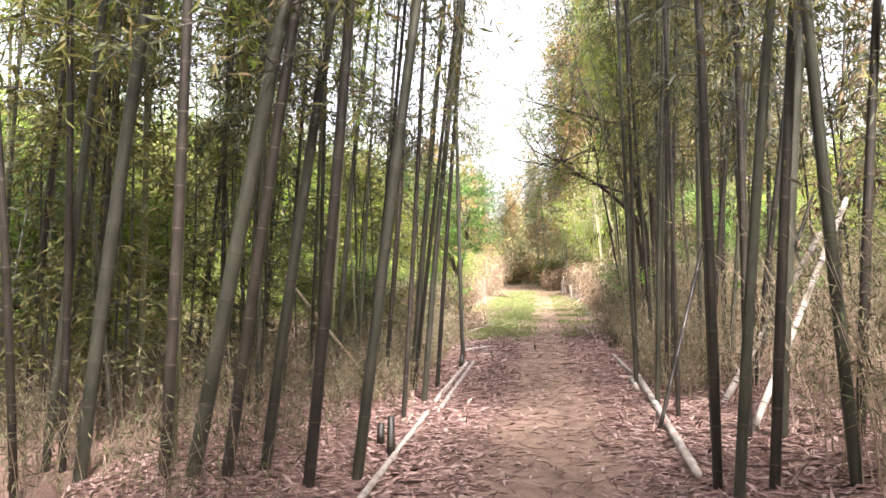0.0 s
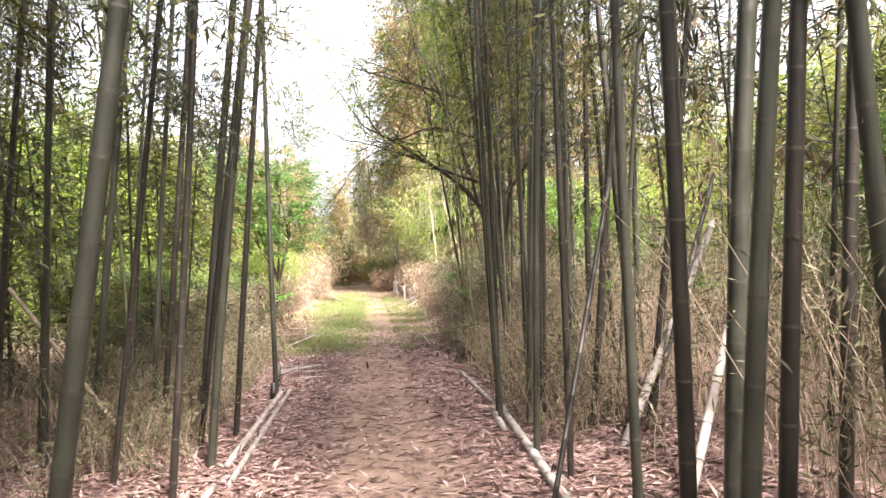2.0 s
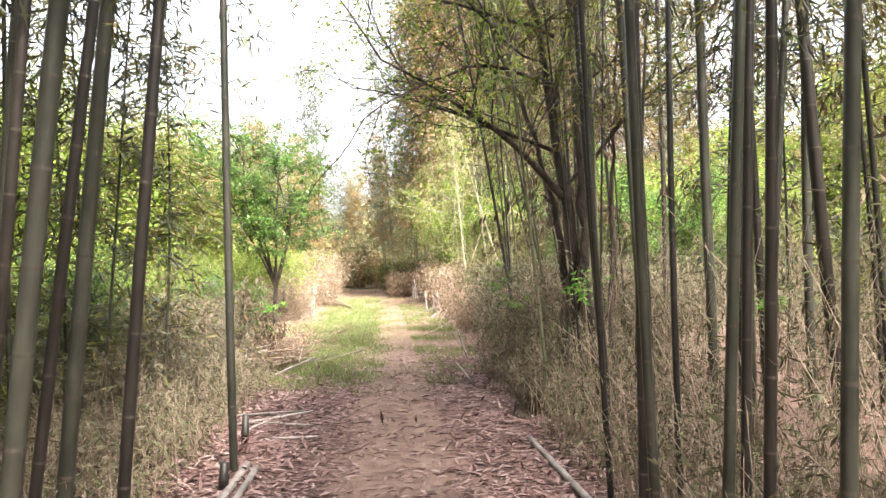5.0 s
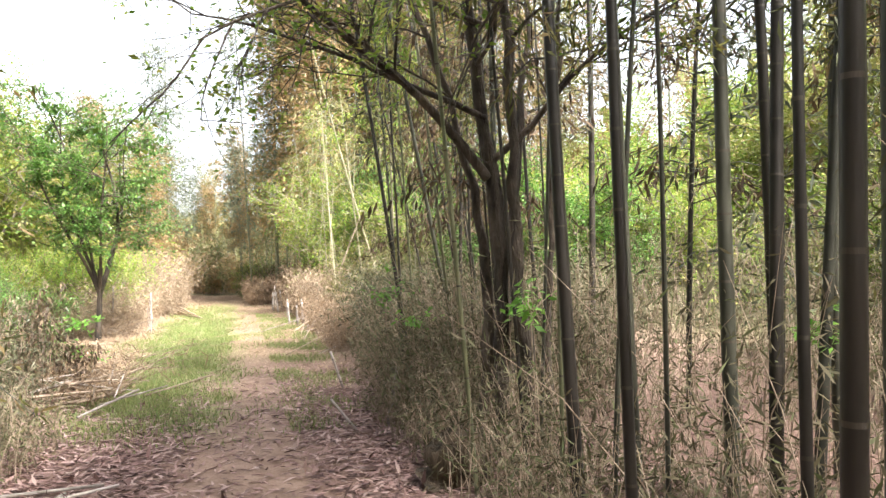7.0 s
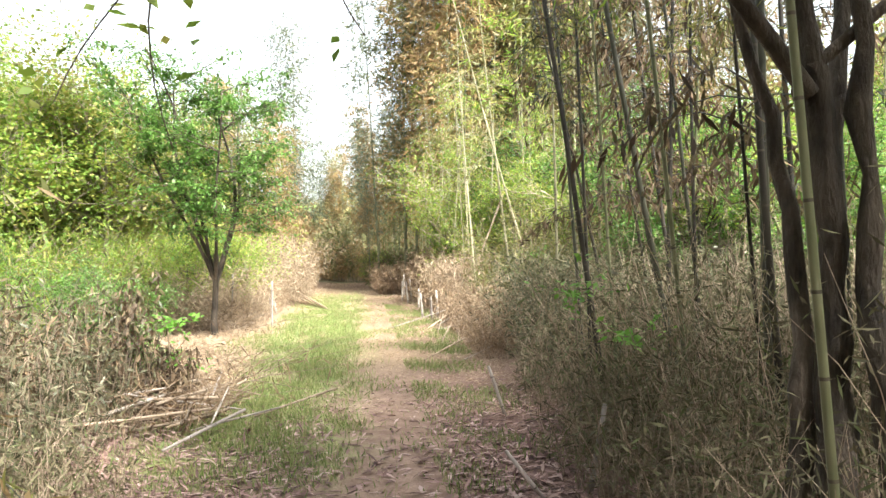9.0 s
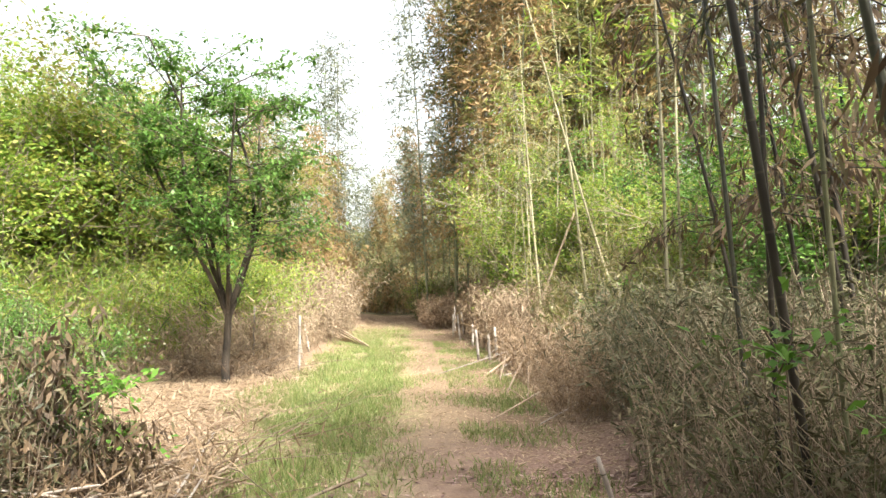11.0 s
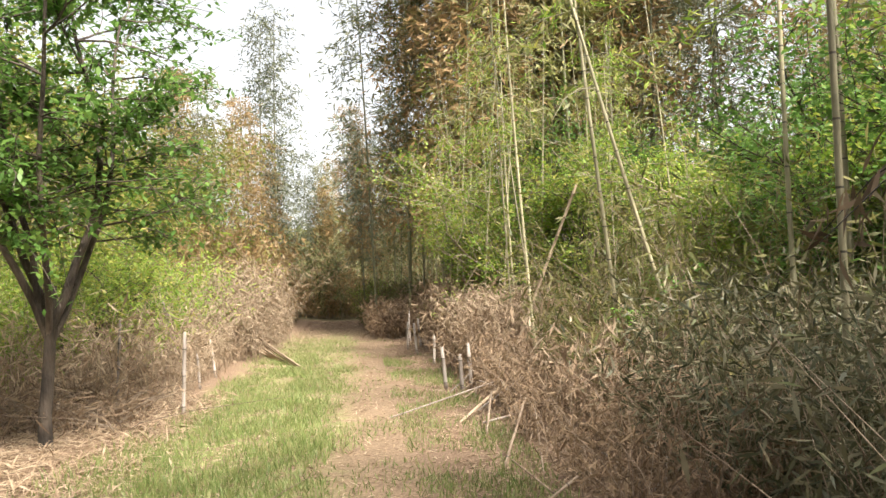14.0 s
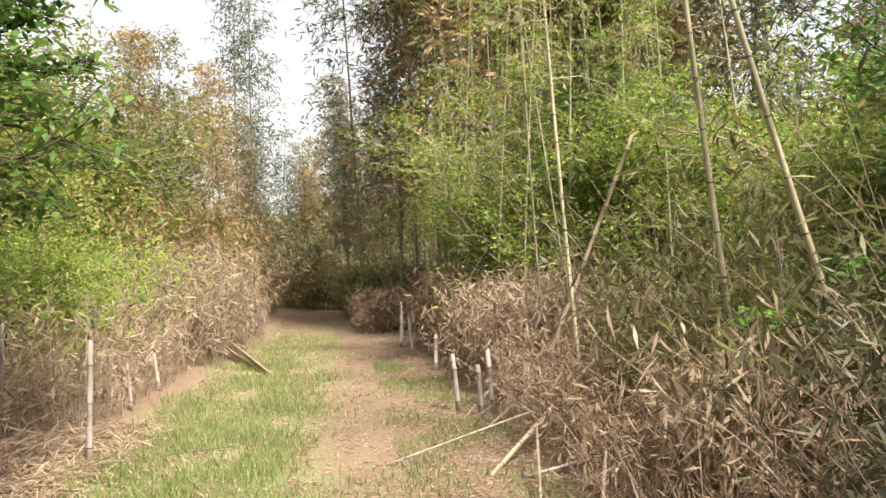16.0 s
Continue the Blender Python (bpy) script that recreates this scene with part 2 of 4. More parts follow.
gx, gy = axis(-5, 5, 600, 0.16), axis(-3, 32, 700, 0.2)
gv = np.array([(x, y, gz(x, y)) for y in gy for x in gx])
nx = len(gx)
gi, gj = np.meshgrid(np.arange(len(gy) - 1), np.arange(nx - 1), indexing="ij")
gf = np.stack([gi * nx + gj, gi * nx + gj + 1, (gi + 1) * nx + gj + 1, (gi + 1) * nx + gj], -1).reshape(-1, 4)
sheet = Pile()
sheet.quads(gv, gf)
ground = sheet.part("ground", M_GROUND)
ground.data.polygons.foreach_set("use_smooth", [True] * len(ground.data.polygons))
tagged(ground, "trodden earth track through brown leaf litter and grass", "ground", kind="structure")


# ---- bamboo ----
def culm_mesh(h, r, sway, node_gap=0.3, sides=8):
    p = Pile()
    zs, rs, rings = [0.0], [1.0], []
    z = node_gap * 0.6
    while z < h * 0.97:
        zs += [z - 0.026, z - 0.006, z + 0.006, z + 0.026]
        rs += [1.0, 1.035, 1.035, 1.0]
        rings += [0, 0, 1, 0]
        z += node_gap * (0.85 + 0.3 * RNG.random())
    zs.append(h)
    rs.append(0.5)
    rings.append(0)
    zs = np.array(zs)
    s = zs / h
    line = np.stack([sway * s ** 2.2 * h, 0.05 * sway * np.sin(s * 5) * h, zs], 1)
    p.tube(line, np.array(rs) * r * (1 - 0.7 * s ** 1.6), sides, rings=rings)
    return p, lambda q: np.stack([sway * q ** 2.2 * h, 0.05 * sway * np.sin(q * 5) * h, q * h], -1)


def make_bamboo(name, h, r, sway, start, sprays, per, leaf, mats, label, hang=0.8, reach=0.8, sides=8, crown=0):
    """An upright cane: culm with nodes, side branches and hanging foliage, crown: more sprays at the head. mats: culm, leaf."""
    top = new(name)
    pile, line = culm_mesh(h, r, sway, 0.3, sides)
    culm = pile.part("culm", [mats[0], M_NODE], top)
    culm.data.polygons.foreach_set("use_smooth", [True] * len(culm.data.polygons))
    tw, fo = Pile(), Pile()
    for i in range(sprays + crown):
        q = start + (0.99 - start) * RNG.random() ** 0.8
        if i >= sprays:
            q = 0.6 + 0.39 * RNG.random()
        a = RNG.random() * 2 * math.pi
        o = line(np.array(q))
        d = np.array([math.cos(a), math.sin(a), 0.35 + 0.3 * RNG.random()])
        ln = reach * (0.5 + 0.7 * RNG.random()) * (1.15 - 0.6 * q) * (1.7 if i >= sprays else 1.0)
        s = np.linspace(0, 1, 4)[:, None]
        pts = o + d * ln * s - np.array([0, 0, 1.0]) * (s ** 2) * ln * 0.75
        tw.tube(pts, [0.006, 0.005, 0.004, 0.002], 3)
        u = 0.3 + 0.75 * RNG.random((per, 1))
        at = o + d * ln * u - np.array([0, 0, 1.0]) * (u ** 2) * ln * 0.75 + RNG.normal(size=(per, 3)) * 0.07 * reach
        way = d * 0.5 + RNG.normal(size=(per, 3)) * 0.55 - np.array([0, 0, hang])
        fo.leaves(at, way, leaf[0] * (0.6 + 0.7 * RNG.random(per)), leaf[1] * (0.7 + 0.6 * RNG.random(per)))
    tagged(tw.part("branch_spray", mats[0], top), kind="stuff")
    tagged(fo.part("foliage", mats[1], top), kind="stuff")
    return tagged(top, label, "bamboo")


def place(x, y, r=1.0, lean_x=0.0, lean_y=0.0, high=1.0, turn=0.0, sink=0.03):
    return (Matrix.Translation((x, y, gz(x, y) - sink)) @ Euler((radians(-lean_y), radians(lean_x), 0)).to_matrix().to_4x4()
            @ Matrix.Rotation(turn, 4, "Z") @ Matrix.Diagonal((r, r, high, 1)))


class Kind:
    """Prototypes of one kind of thing; the first placings use them, the rest are copies."""

    def __init__(self, protos, group):
        self.protos, self.used, self.i = protos, [False] * len(protos), 0
        for o in protos:
            tagged(o, group=group)

    def put(self, m):
        k = self.i % len(self.protos)
        self.i += 1
        if not self.used[k]:
            self.used[k] = True
            loc, rot, _ = m.decompose()
            self.protos[k].matrix_basis = Matrix.LocRotScale(loc, rot, None)
            return self.protos[k]
        return copy_thing(self.protos[k], m)


def scatter(n, x0, x1, y0, y1, gap=0.25, power=1.0):
    """Random spots kept apart; power > 1 crowds them towards x0."""
    spots = []
    for _ in range(n * 6):
        x, y = x0 + (x1 - x0) * RNG.random() ** power, y0 + (y1 - y0) * RNG.random()
        if all((x - a) ** 2 + (y - b) ** 2 > gap * gap for a, b in spots):
            spots.append((x, y))
        if len(spots) == n:
            break
    return spots


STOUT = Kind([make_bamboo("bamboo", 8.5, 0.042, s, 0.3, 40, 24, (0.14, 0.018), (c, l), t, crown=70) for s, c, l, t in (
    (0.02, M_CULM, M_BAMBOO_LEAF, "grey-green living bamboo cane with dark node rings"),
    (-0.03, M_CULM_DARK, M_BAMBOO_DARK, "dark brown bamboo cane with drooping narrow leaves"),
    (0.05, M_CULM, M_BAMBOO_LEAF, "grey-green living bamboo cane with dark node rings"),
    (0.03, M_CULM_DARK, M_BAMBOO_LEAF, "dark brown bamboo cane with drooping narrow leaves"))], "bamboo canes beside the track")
LEFT_A = ((-1.37, 5.34, .041, 9.8), (-1.65, 5.08, .043, 8.5), (-2.02, 5.23, .033, 10.5), (-2.20, 4.98, .027, 11.1), (-2.44, 4.96, .062, 14.1),
          (-2.65, 4.97, .047, 6.5), (-3.30, 4.99, .058, 10.3), (-4.79, 6.42, .037, 9.3), (-3.79, 5.31, .039, 10.2), (-1.42, 7.53, .029, 6.5))
LEFT_B = ((-1.33, 8.34, .039, 7.1), (-1.33, 9.48, .034, 6.5), (-1.22, 11.70, .036, 1.2), (-1.90, 7.84, .026, 9.3), (-2.24, 10.14, .031, 5.4),
          (-4.51, 11.79, .043, 6.7), (-1.68, 9.69, .045, 7.3), (-2.03, 9.66, .036, 7.6), (-2.87, 10.35, .045, 7.0), (-1.55, 9.0, .029, 8.9), (-2.5, 8.2, .03, 4))
RIGHT_A = ((1.07, 4.97, .036, 1.0), (1.14, 4.75, .04, 5.9), (1.41, 4.96, .039, 4.9), (1.85, 4.81, .044, -2.8), (1.24, 7.24, .026, 1.4),
           (1.14, 7.82, .028, 3.5), (1.52, 9.13, .028, 3.1), (1.34, 6.24, .035, 0.6), (1.58, 6.16, .038, 1.6), (1.80, 6.10, .062, 5.1), (2.32, 5.94, .043, 4.8))
RIGHT_B = ((2.71, 5.81, .039, -1.3), (1.12, 9.31, .029, 1.9), (1.10, 9.05, .028, -0.5), (1.30, 10.40, .024, -0.9), (1.32, 8.91, .030, 4.3), (1.37, 8.66, .028, 3.3),
           (2.07, 10.11, .033, 1.4), (1.80, 8.53, .035, 6.9), (1.99, 8.48, .024, 6.9), (2.21, 8.30, .040, 9.5))
RIGHT_C = ((2.35, 14.65, .035, -0.6), (1.70, 11.68, .040, -2.2), (2.00, 11.62, .036, -1.5), (3.6, 15.36, .04, 1.8), (2.51, 11.53, .046, 0.1),
           (2.66, 11.40, .043, 2.3), (2.73, 11.2, .035, 5.3), (3.17, 12.00, .041, -0.8), (3.48, 11.85, .044, 1.1), (2.95, 10.6, .05, -3), (2.3, 15.7, .025, -10), (1.84, 16.1, .026, -7))
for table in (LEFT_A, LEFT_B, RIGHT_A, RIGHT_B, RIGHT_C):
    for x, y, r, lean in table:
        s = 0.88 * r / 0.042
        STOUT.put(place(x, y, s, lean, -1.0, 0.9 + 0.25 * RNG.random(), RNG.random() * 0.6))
for x, y in scatter(30, 1.3, 6, -9, 0.2, 0.6) + scatter(26, -1.3, -6, -9, 0.2, 0.6) + scatter(30, 0.95, 4.6, -4, 0.7, 0.4):      # unseen canes added behind the start, crowns closing over the track to shade it
    STOUT.put(place(x, y, 1.0, RNG.normal(-4 if x > 0 else 4, 2), RNG.normal(0, 2), 0.9 + 0.3 * RNG.random(), RNG.random() * 6))
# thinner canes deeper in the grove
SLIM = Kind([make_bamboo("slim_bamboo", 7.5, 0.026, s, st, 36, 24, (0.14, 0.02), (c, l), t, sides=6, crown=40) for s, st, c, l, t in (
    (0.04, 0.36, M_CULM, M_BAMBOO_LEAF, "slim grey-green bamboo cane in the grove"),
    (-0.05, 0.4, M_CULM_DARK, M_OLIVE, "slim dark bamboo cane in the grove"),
    (0.03, 0.38, M_CULM_GREEN, M_LIME, "slim green bamboo cane with sunlit leaves"))], "slim canes in the grove")


LEAFY = Kind([make_bamboo("leafy_bamboo", 4.6, 0.016, s, 0.12, 46, 26, (0.14, 0.022), (M_CULM, l), t, 0.6, 0.9, 6) for s, l, t in (
    (0.06, M_BAMBOO_LEAF, "bushy young bamboo with narrow leaves down the stem"),
    (-0.05, M_OLIVE, "bushy young bamboo with yellowing leaves"),
    (0.04, M_BAMBOO_DARK, "bushy young bamboo with dark leaves"))], "bushy bamboo in the grove")


for x, y in scatter(62, -2.6, -8, 3.0, 15, 0.35, 1.2):
    if y < 13.5:
        SLIM.put(place(x, y, 0.7 + 0.6 * RNG.random(), RNG.normal(5, 3), RNG.normal(0, 2), 0.8 + 0.4 * RNG.random(), RNG.random() * 6))
for x, y in scatter(9, 3.6, 8, 5.5, 14.2, 0.8, 1.0):
    SLIM.put(place(x, y, 0.6 + 0.6 * RNG.random(), RNG.normal(2, 4), RNG.normal(0, 2), 0.8 + 0.4 * RNG.random(), RNG.random() * 6))
for x, y in scatter(7, 1.2, 2.0, 9.4, 13.0, 0.2):
    SLIM.put(place(x, y, 0.45 + 0.3 * RNG.random(), RNG.normal(-1, 3), RNG.normal(0, 2), 0.8 + 0.3 * RNG.random(), RNG.random() * 6))
for x, y in scatter(26, -3.0, -6.5, 5, 14, 0.6) + [(-2.6, 12.8), (-2.3, 13.6), (-3.0, 13.4)]:
    LEAFY.put(place(x, y, 0.8 + 0.4 * RNG.random(), RNG.normal(3, 4), RNG.normal(0, 3), 0.7 + 0.5 * RNG.random(), RNG.random() * 6))
for x, y in scatter(8, 3.4, 7, 6, 15.5, 0.9):
    LEAFY.put(place(x, y, 0.8 + 0.4 * RNG.random(), RNG.normal(0, 4), RNG.normal(0, 3), 0.7 + 0.5 * RNG.random(), RNG.random() * 6))
for x, y in scatter(30, 2.2, 8, -5, 5, 0.5) + scatter(22, -2.4, -8, -5, 2.5, 0.5):      # grove carried on behind the start, mostly out of view, added for its shade
    SLIM.put(place(x, y, 0.7 + 0.6 * RNG.random(), RNG.normal(2, 4), RNG.normal(0, 2), 0.8 + 0.4 * RNG.random(), RNG.random() * 6))
for x, y in scatter(9, 1.75, 2.9, 14.4, 17.2, 0.25):
    SLIM.put(place(x, y, 0.45 + 0.3 * RNG.random(), RNG.normal(-3, 3), RNG.normal(0, 2), 0.8 + 0.3 * RNG.random(), RNG.random() * 6))
WITHER = Kind([make_bamboo("withered_bamboo", 5.5, 0.02, s, 0.3, 38, 24, (0.14, 0.022), (M_CULM_DARK, M_WITHERED), "withered bamboo hung with dead brown leaves", 1.5, 0.8, 6) for s in (-0.06, 0.05)], "withered bamboo")
for x, y, lean in ((2.8, 18.7, -9), (3.25, 18.6, -8), (3.1, 15.4, -4), (2.5, 16.6, 2), (2.3, 14.4, -3), (3.6, 9.6, 3), (3.2, 7.4, 4), (4.2, 12, 0), (3.6, 13.6, 2), (4.5, 20, -3), (2.95, 17.5, -7), (3.3, 18.0, -8)):
    WITHER.put(place(x, y, 1.2, lean, 0, 1.0 + 0.2 * RNG.random(), RNG.random() * 6))


# ---- broadleaf trees ----
def curve_pts(a, d, ln, wob, k=6, lift=0.0):
    pts = [np.asarray(a, float)]
    d = unit(np.asarray(d, float))
    for _ in range(k):
        d = unit(d + RNG.normal(size=3) * wob + np.array([0, 0, lift]))
        pts.append(pts[-1] + d * ln / k)
    return np.array(pts)


def grow(limbs, twigs, tips, a, d, ln, r, depth, wob, spread, lift):
    pts = curve_pts(a, d, ln, wob, 6, lift)
    pile = limbs if depth > 1 else twigs
    pile.tube(pts, np.linspace(r, r * 0.5, len(pts)), 7 if r > 0.03 else 4)
    if depth == 0:
        tips.append(pts)
        return
    for i in range(2, 7):
        for _ in range(2 if depth < 3 else 1):
            if RNG.random() < 0.8:
                nd = unit(pts[i] - pts[i - 1]) + RNG.normal(size=3) * spread
                grow(limbs, twigs, tips, pts[i], nd, ln * (0.45 + 0.25 * RNG.random()), r * 0.45, depth - 1, wob, spread, lift)


def add_foliage(fo, tips, per, leaf, puff, hang=0.2, flat=0.5):
    for pts in tips:
        n = per
        u = RNG.random(n) * (len(pts) - 1)
        i = u.astype(int)
        at = pts[i] + (pts[i + 1] - pts[i]) * (u - i)[:, None] + RNG.normal(size=(n, 3)) * puff * np.array([1, 1, 0.5])
        way = RNG.normal(size=(n, 3)) * np.array([1, 1, 0.4]) - np.array([0, 0, hang])
        fo.leaves(at, way, leaf[0] * (0.6 + 0.7 * RNG.random(n)), leaf[1] * (0.7 + 0.6 * RNG.random(n)), flat=flat)


def make_tree(name, stems, mats, label, per=16, leaf=(0.075, 0.042), puff=0.09, wob=0.12, spread=0.75, lift=0.04, depth=3, hang=0.2):
    """stems: (direction, length, radius) of each main stem from the base. mats: bark, leaf."""
    top = new(name)
    tips, tw, fo = [], Pile(), Pile()
    for d, ln, r in stems:
        p = Pile()
        grow(p, tw, tips, (RNG.normal() * r * 0.6, RNG.normal() * r * 0.6, -0.05), d, ln, r, depth, wob, spread, lift)
        part = p.part("stem", mats[0], top)
        part.data.polygons.foreach_set("use_smooth", [True] * len(part.data.polygons))
    tagged(tw.part("twig_spray", mats[0], top), kind="stuff")
    add_foliage(fo, tips, per, leaf, puff, hang)
    tagged(fo.part("foliage", mats[1], top), kind="stuff")
    return tagged(top, label, "tree")


# the dark multi-stemmed tree at the track's edge
def dark_tree():
    top = tagged(new("forked_tree"), "dark forked tree with bare drooping limbs and sparse leaves", "tree", group="")
    tips, tw, fo = [], Pile(), Pile()
    base = np.array([1.86, 13.35, gz(1.86, 13.35)])
    trunks = (((0.0, 0.0), (0.02, 0.05, 2.0), (-0.45, 0.0, 5.4), 0.085), ((0.26, -0.06), (0.14, -0.05, 2.1), (0.25, 0.2, 5.8), 0.07),
              ((-0.22, 0.18), (-0.05, 0.25, 1.9), (-0.9, 0.8, 4.9), 0.06), ((0.12, 0.26), (0.35, 0.4, 2.2), (0.9, 0.7, 5.2), 0.055), ((0.42, 0.1), (0.5, 0.1, 1.7), (0.7, -0.1, 4.6), 0.04))
    for (bx, by), mid, end, r in trunks:
        p = Pile()
        a, m, e = base + np.array([bx, by, -0.1]), base + np.array(mid), base + np.array(end)
        s = np.linspace(0, 1, 24)[:, None]
        pts = (1 - s) ** 2 * a + 2 * s * (1 - s) * (2 * m - (a + e) / 2) + s ** 2 * e + RNG.normal(size=(24, 3)) * 0.014
        rad = 0.9 * np.linspace(r, r * 0.3, 24) * (1 + 0.13 * RNG.normal(size=24))
        rad[0] *= 1.5
        rad[1] *= 1.15
        p.tube(pts, rad, 12)
        p.v[-1] += RNG.normal(size=p.v[-1].shape) * r * 0.06
        for i in range(15, 24, 2):
            grow(p, tw, tips, pts[i], unit(RNG.normal(size=3) * 0.8 + np.array([-0.1, -0.1, 0.6])), 1.2 + 0.6 * RNG.random(), rad[i] * 0.42, 1, 0.13, 0.7, 0.0)
        ob = p.part("trunk", M_BARK, top)
        ob.data.polygons.foreach_set("use_smooth", [True] * len(ob.data.polygons))
    # long limbs reaching over the track
    for z, d, ln, r in ((2.05, (-0.75, -0.1, 0.95), 2.3, 0.042), (2.5, (-1.0, 0.1, 0.62), 2.4, 0.026), (3.2, (-1.0, -0.25, 0.5), 2.3, 0.024), (2.15, (0.9, -0.3, 0.85), 2.0, 0.03),
                        (3.7, (-0.9, 0.05, 0.4), 2.3, 0.024)):
        p = Pile()
        pts = curve_pts(base + np.array([-0.02, 0.02, z]), d, ln, 0.1, 9, -0.035)
        p.tube(pts, np.linspace(r, r * 0.25, len(pts)), 7)
        for i in range(3, 10):
            for _ in range(1):
                grow(p, tw, tips, pts[i], unit(pts[i] - pts[i - 1]) + RNG.normal(size=3) * np.array([0.6, 0.5, 0.3]), 0.8, r * 0.3, 1, 0.13, 0.6, -0.01)
        ob = p.part("limb", M_BARK, top)
        ob.data.polygons.foreach_set("use_smooth", [True] * len(ob.data.polygons))
    tagged(tw.part("twig_spray", M_BARK, top), kind="stuff")
    add_foliage(fo, tips, 11, (0.055, 0.026), 0.07)
    tagged(fo.part("foliage", M_LIME, top), kind="stuff")
    return top


RNG = np.random.default_rng(21)
dark_tree()


def clearing_tree():
    """The young green tree in the clearing, forking low into four limbs with layered sprays."""
    top = tagged(new("young_tree"), "young bright green tree forking low beside a straw clearing", "tree")
    x0, y0 = -2.42, 22.7
    base = np.array([x0, y0, gz(x0, y0)])
    tips, tw, fo = [], Pile(), Pile()
    p = Pile()
    pts = np.array([base + (0, 0, -0.1), base + (0.0, 0, 0.25), base + (0.03, 0, 0.6), base + (0.05, 0, 0.95), base + (0.06, 0, 1.3)])
    p.tube(pts, [0.06, 0.05, 0.046, 0.044, 0.04], 10)
    ob = p.part("trunk", M_BARK, top)
    ob.data.polygons.foreach_set("use_smooth", [True] * len(ob.data.polygons))
    fork = base + (0.04, 0, 1.1)
    for d, ln, r in (((0.5, 0.1, 1.0), 3.0, 0.04), ((-0.2, 0.1, 1.0), 3.2, 0.036), ((-0.5, -0.15, 1.0), 3.2, 0.034), ((0.12, 0.4, 1.0), 3.2, 0.032), ((0.25, -0.3, 1.0), 3.0, 0.03), ((-0.1, 0.1, 1.0), 3.8, 0.03)):
        p = Pile()
        pts = curve_pts(fork - np.array([0, 0, 0.35 * RNG.random()]), d, ln, 0.1, 10, 0.05)
        p.tube(pts, np.linspace(r, r * 0.35, len(pts)), 7)
        for i in range(3, 11):
            for _ in range(2):
                nd = unit(pts[i] - pts[i - 1]) * 0.35 + RNG.normal(size=3) * np.array([0.9, 0.9, 0.28])
                grow(p, tw, tips, pts[i], nd * np.array([1, 1, 0.7]), 0.55 + 0.5 * RNG.random(), r * 0.3, 1, 0.12, 0.4, 0.0)
        ob = p.part("limb", M_BARK, top)
        ob.data.polygons.foreach_set("use_smooth", [True] * len(ob.data.polygons))
    tagged(tw.part("twig_spray", M_BARK, top), kind="stuff")
    add_foliage(fo, tips, 21, (0.085, 0.04), 0.05, 0.25, 0.8)
    tagged(fo.part("foliage", M_GREEN, top), kind="stuff")
    return top


RNG = np.random.default_rng(33)
clearing_tree()
RNG = np.random.default_rng(34)

stump = Pile()
hs = np.linspace(0, 1, 7)
stump.tube(np.stack([1.4 + 0.05 * np.sin(hs * 5), 12.95 + 0.04 * np.cos(hs * 4), gz(1.4, 12.95) - 0.06 + 0.42 * hs], 1), np.array([0.3, 0.24, 0.21, 0.2, 0.19, 0.17, 0.02]), 12)
stump.v[0] += RNG.normal(size=stump.v[0].shape) * 0.022
tagged(stump.part("rotten_stump", stem_material("rotten_wood", (0.06, 0.045, 0.03), (0.2, 0.14, 0.09), 9, 0.95, 0.9)), "crumbling brown rotten stump at the forked tree's foot", "stump")
STEMS = (((0.1, 0, 1), 2.4, 0.05), ((-0.3, 0.2, 1), 2.2, 0.045), ((0.35, -0.2, 1), 2.0, 0.04))
GOLD = leaf_material("gold_leaf", [(0.17, 0.24, 0.045), (0.27, 0.3, 0.065), (0.37, 0.3, 0.1)], 0.45)
SPRING = Kind([make_tree("spring_tree", STEMS, (b, l), t, per, (0.075, 0.036), 0.13) for b, l, t, per in (
    (M_BARK, M_LIME, "yellow-green spring tree at the wood's edge", 20),
    (M_BARK_PALE, M_LIME, "yellow-green spring tree at the wood's edge", 18),
    (M_BARK, M_GREEN, "fresh green broadleaf tree in the wood", 18))], "trees at the wood's edge")
FAR_TREE = Kind([make_tree("hillside_tree", STEMS, (M_BARK_PALE, l), t, 28, (0.075, 0.04), 0.2) for l, t in (
    (M_LIME, "yellow-green tree on the far slope"), (GOLD, "golden green tree on the far slope"), (M_LIME, "yellow-green tree on the far slope"))], "trees on the slope")
TALL = Kind([make_bamboo("tall_bamboo", 11, 0.035, s, st, 105, 22, (0.22, 0.045), (M_CULM_GREEN, l), t, 0.5, 1.5, 5) for s, st, l, t in (
    (0.03, 0.25, M_BAMBOO_BROWN, "tall pale bamboo with fading golden foliage"),
    (-0.04, 0.3, M_OLIVE, "tall feathery olive-green bamboo"),
    (0.02, 0.22, M_BAMBOO_BROWN, "tall pale bamboo with fading golden foliage"),
    (-0.03, 0.3, M_TALL_DARK, "tall dark green feathery bamboo"))], "tall bamboo behind the track")


def stand(kind, spots, lo, hi, wide=1.0, lean=2.0):
    for x, y in spots:
        s = lo + (hi - lo) * RNG.random()
        kind.put(place(x, y, s * wide, RNG.normal(0, lean), RNG.normal(0, lean), s, RNG.random() * 6))


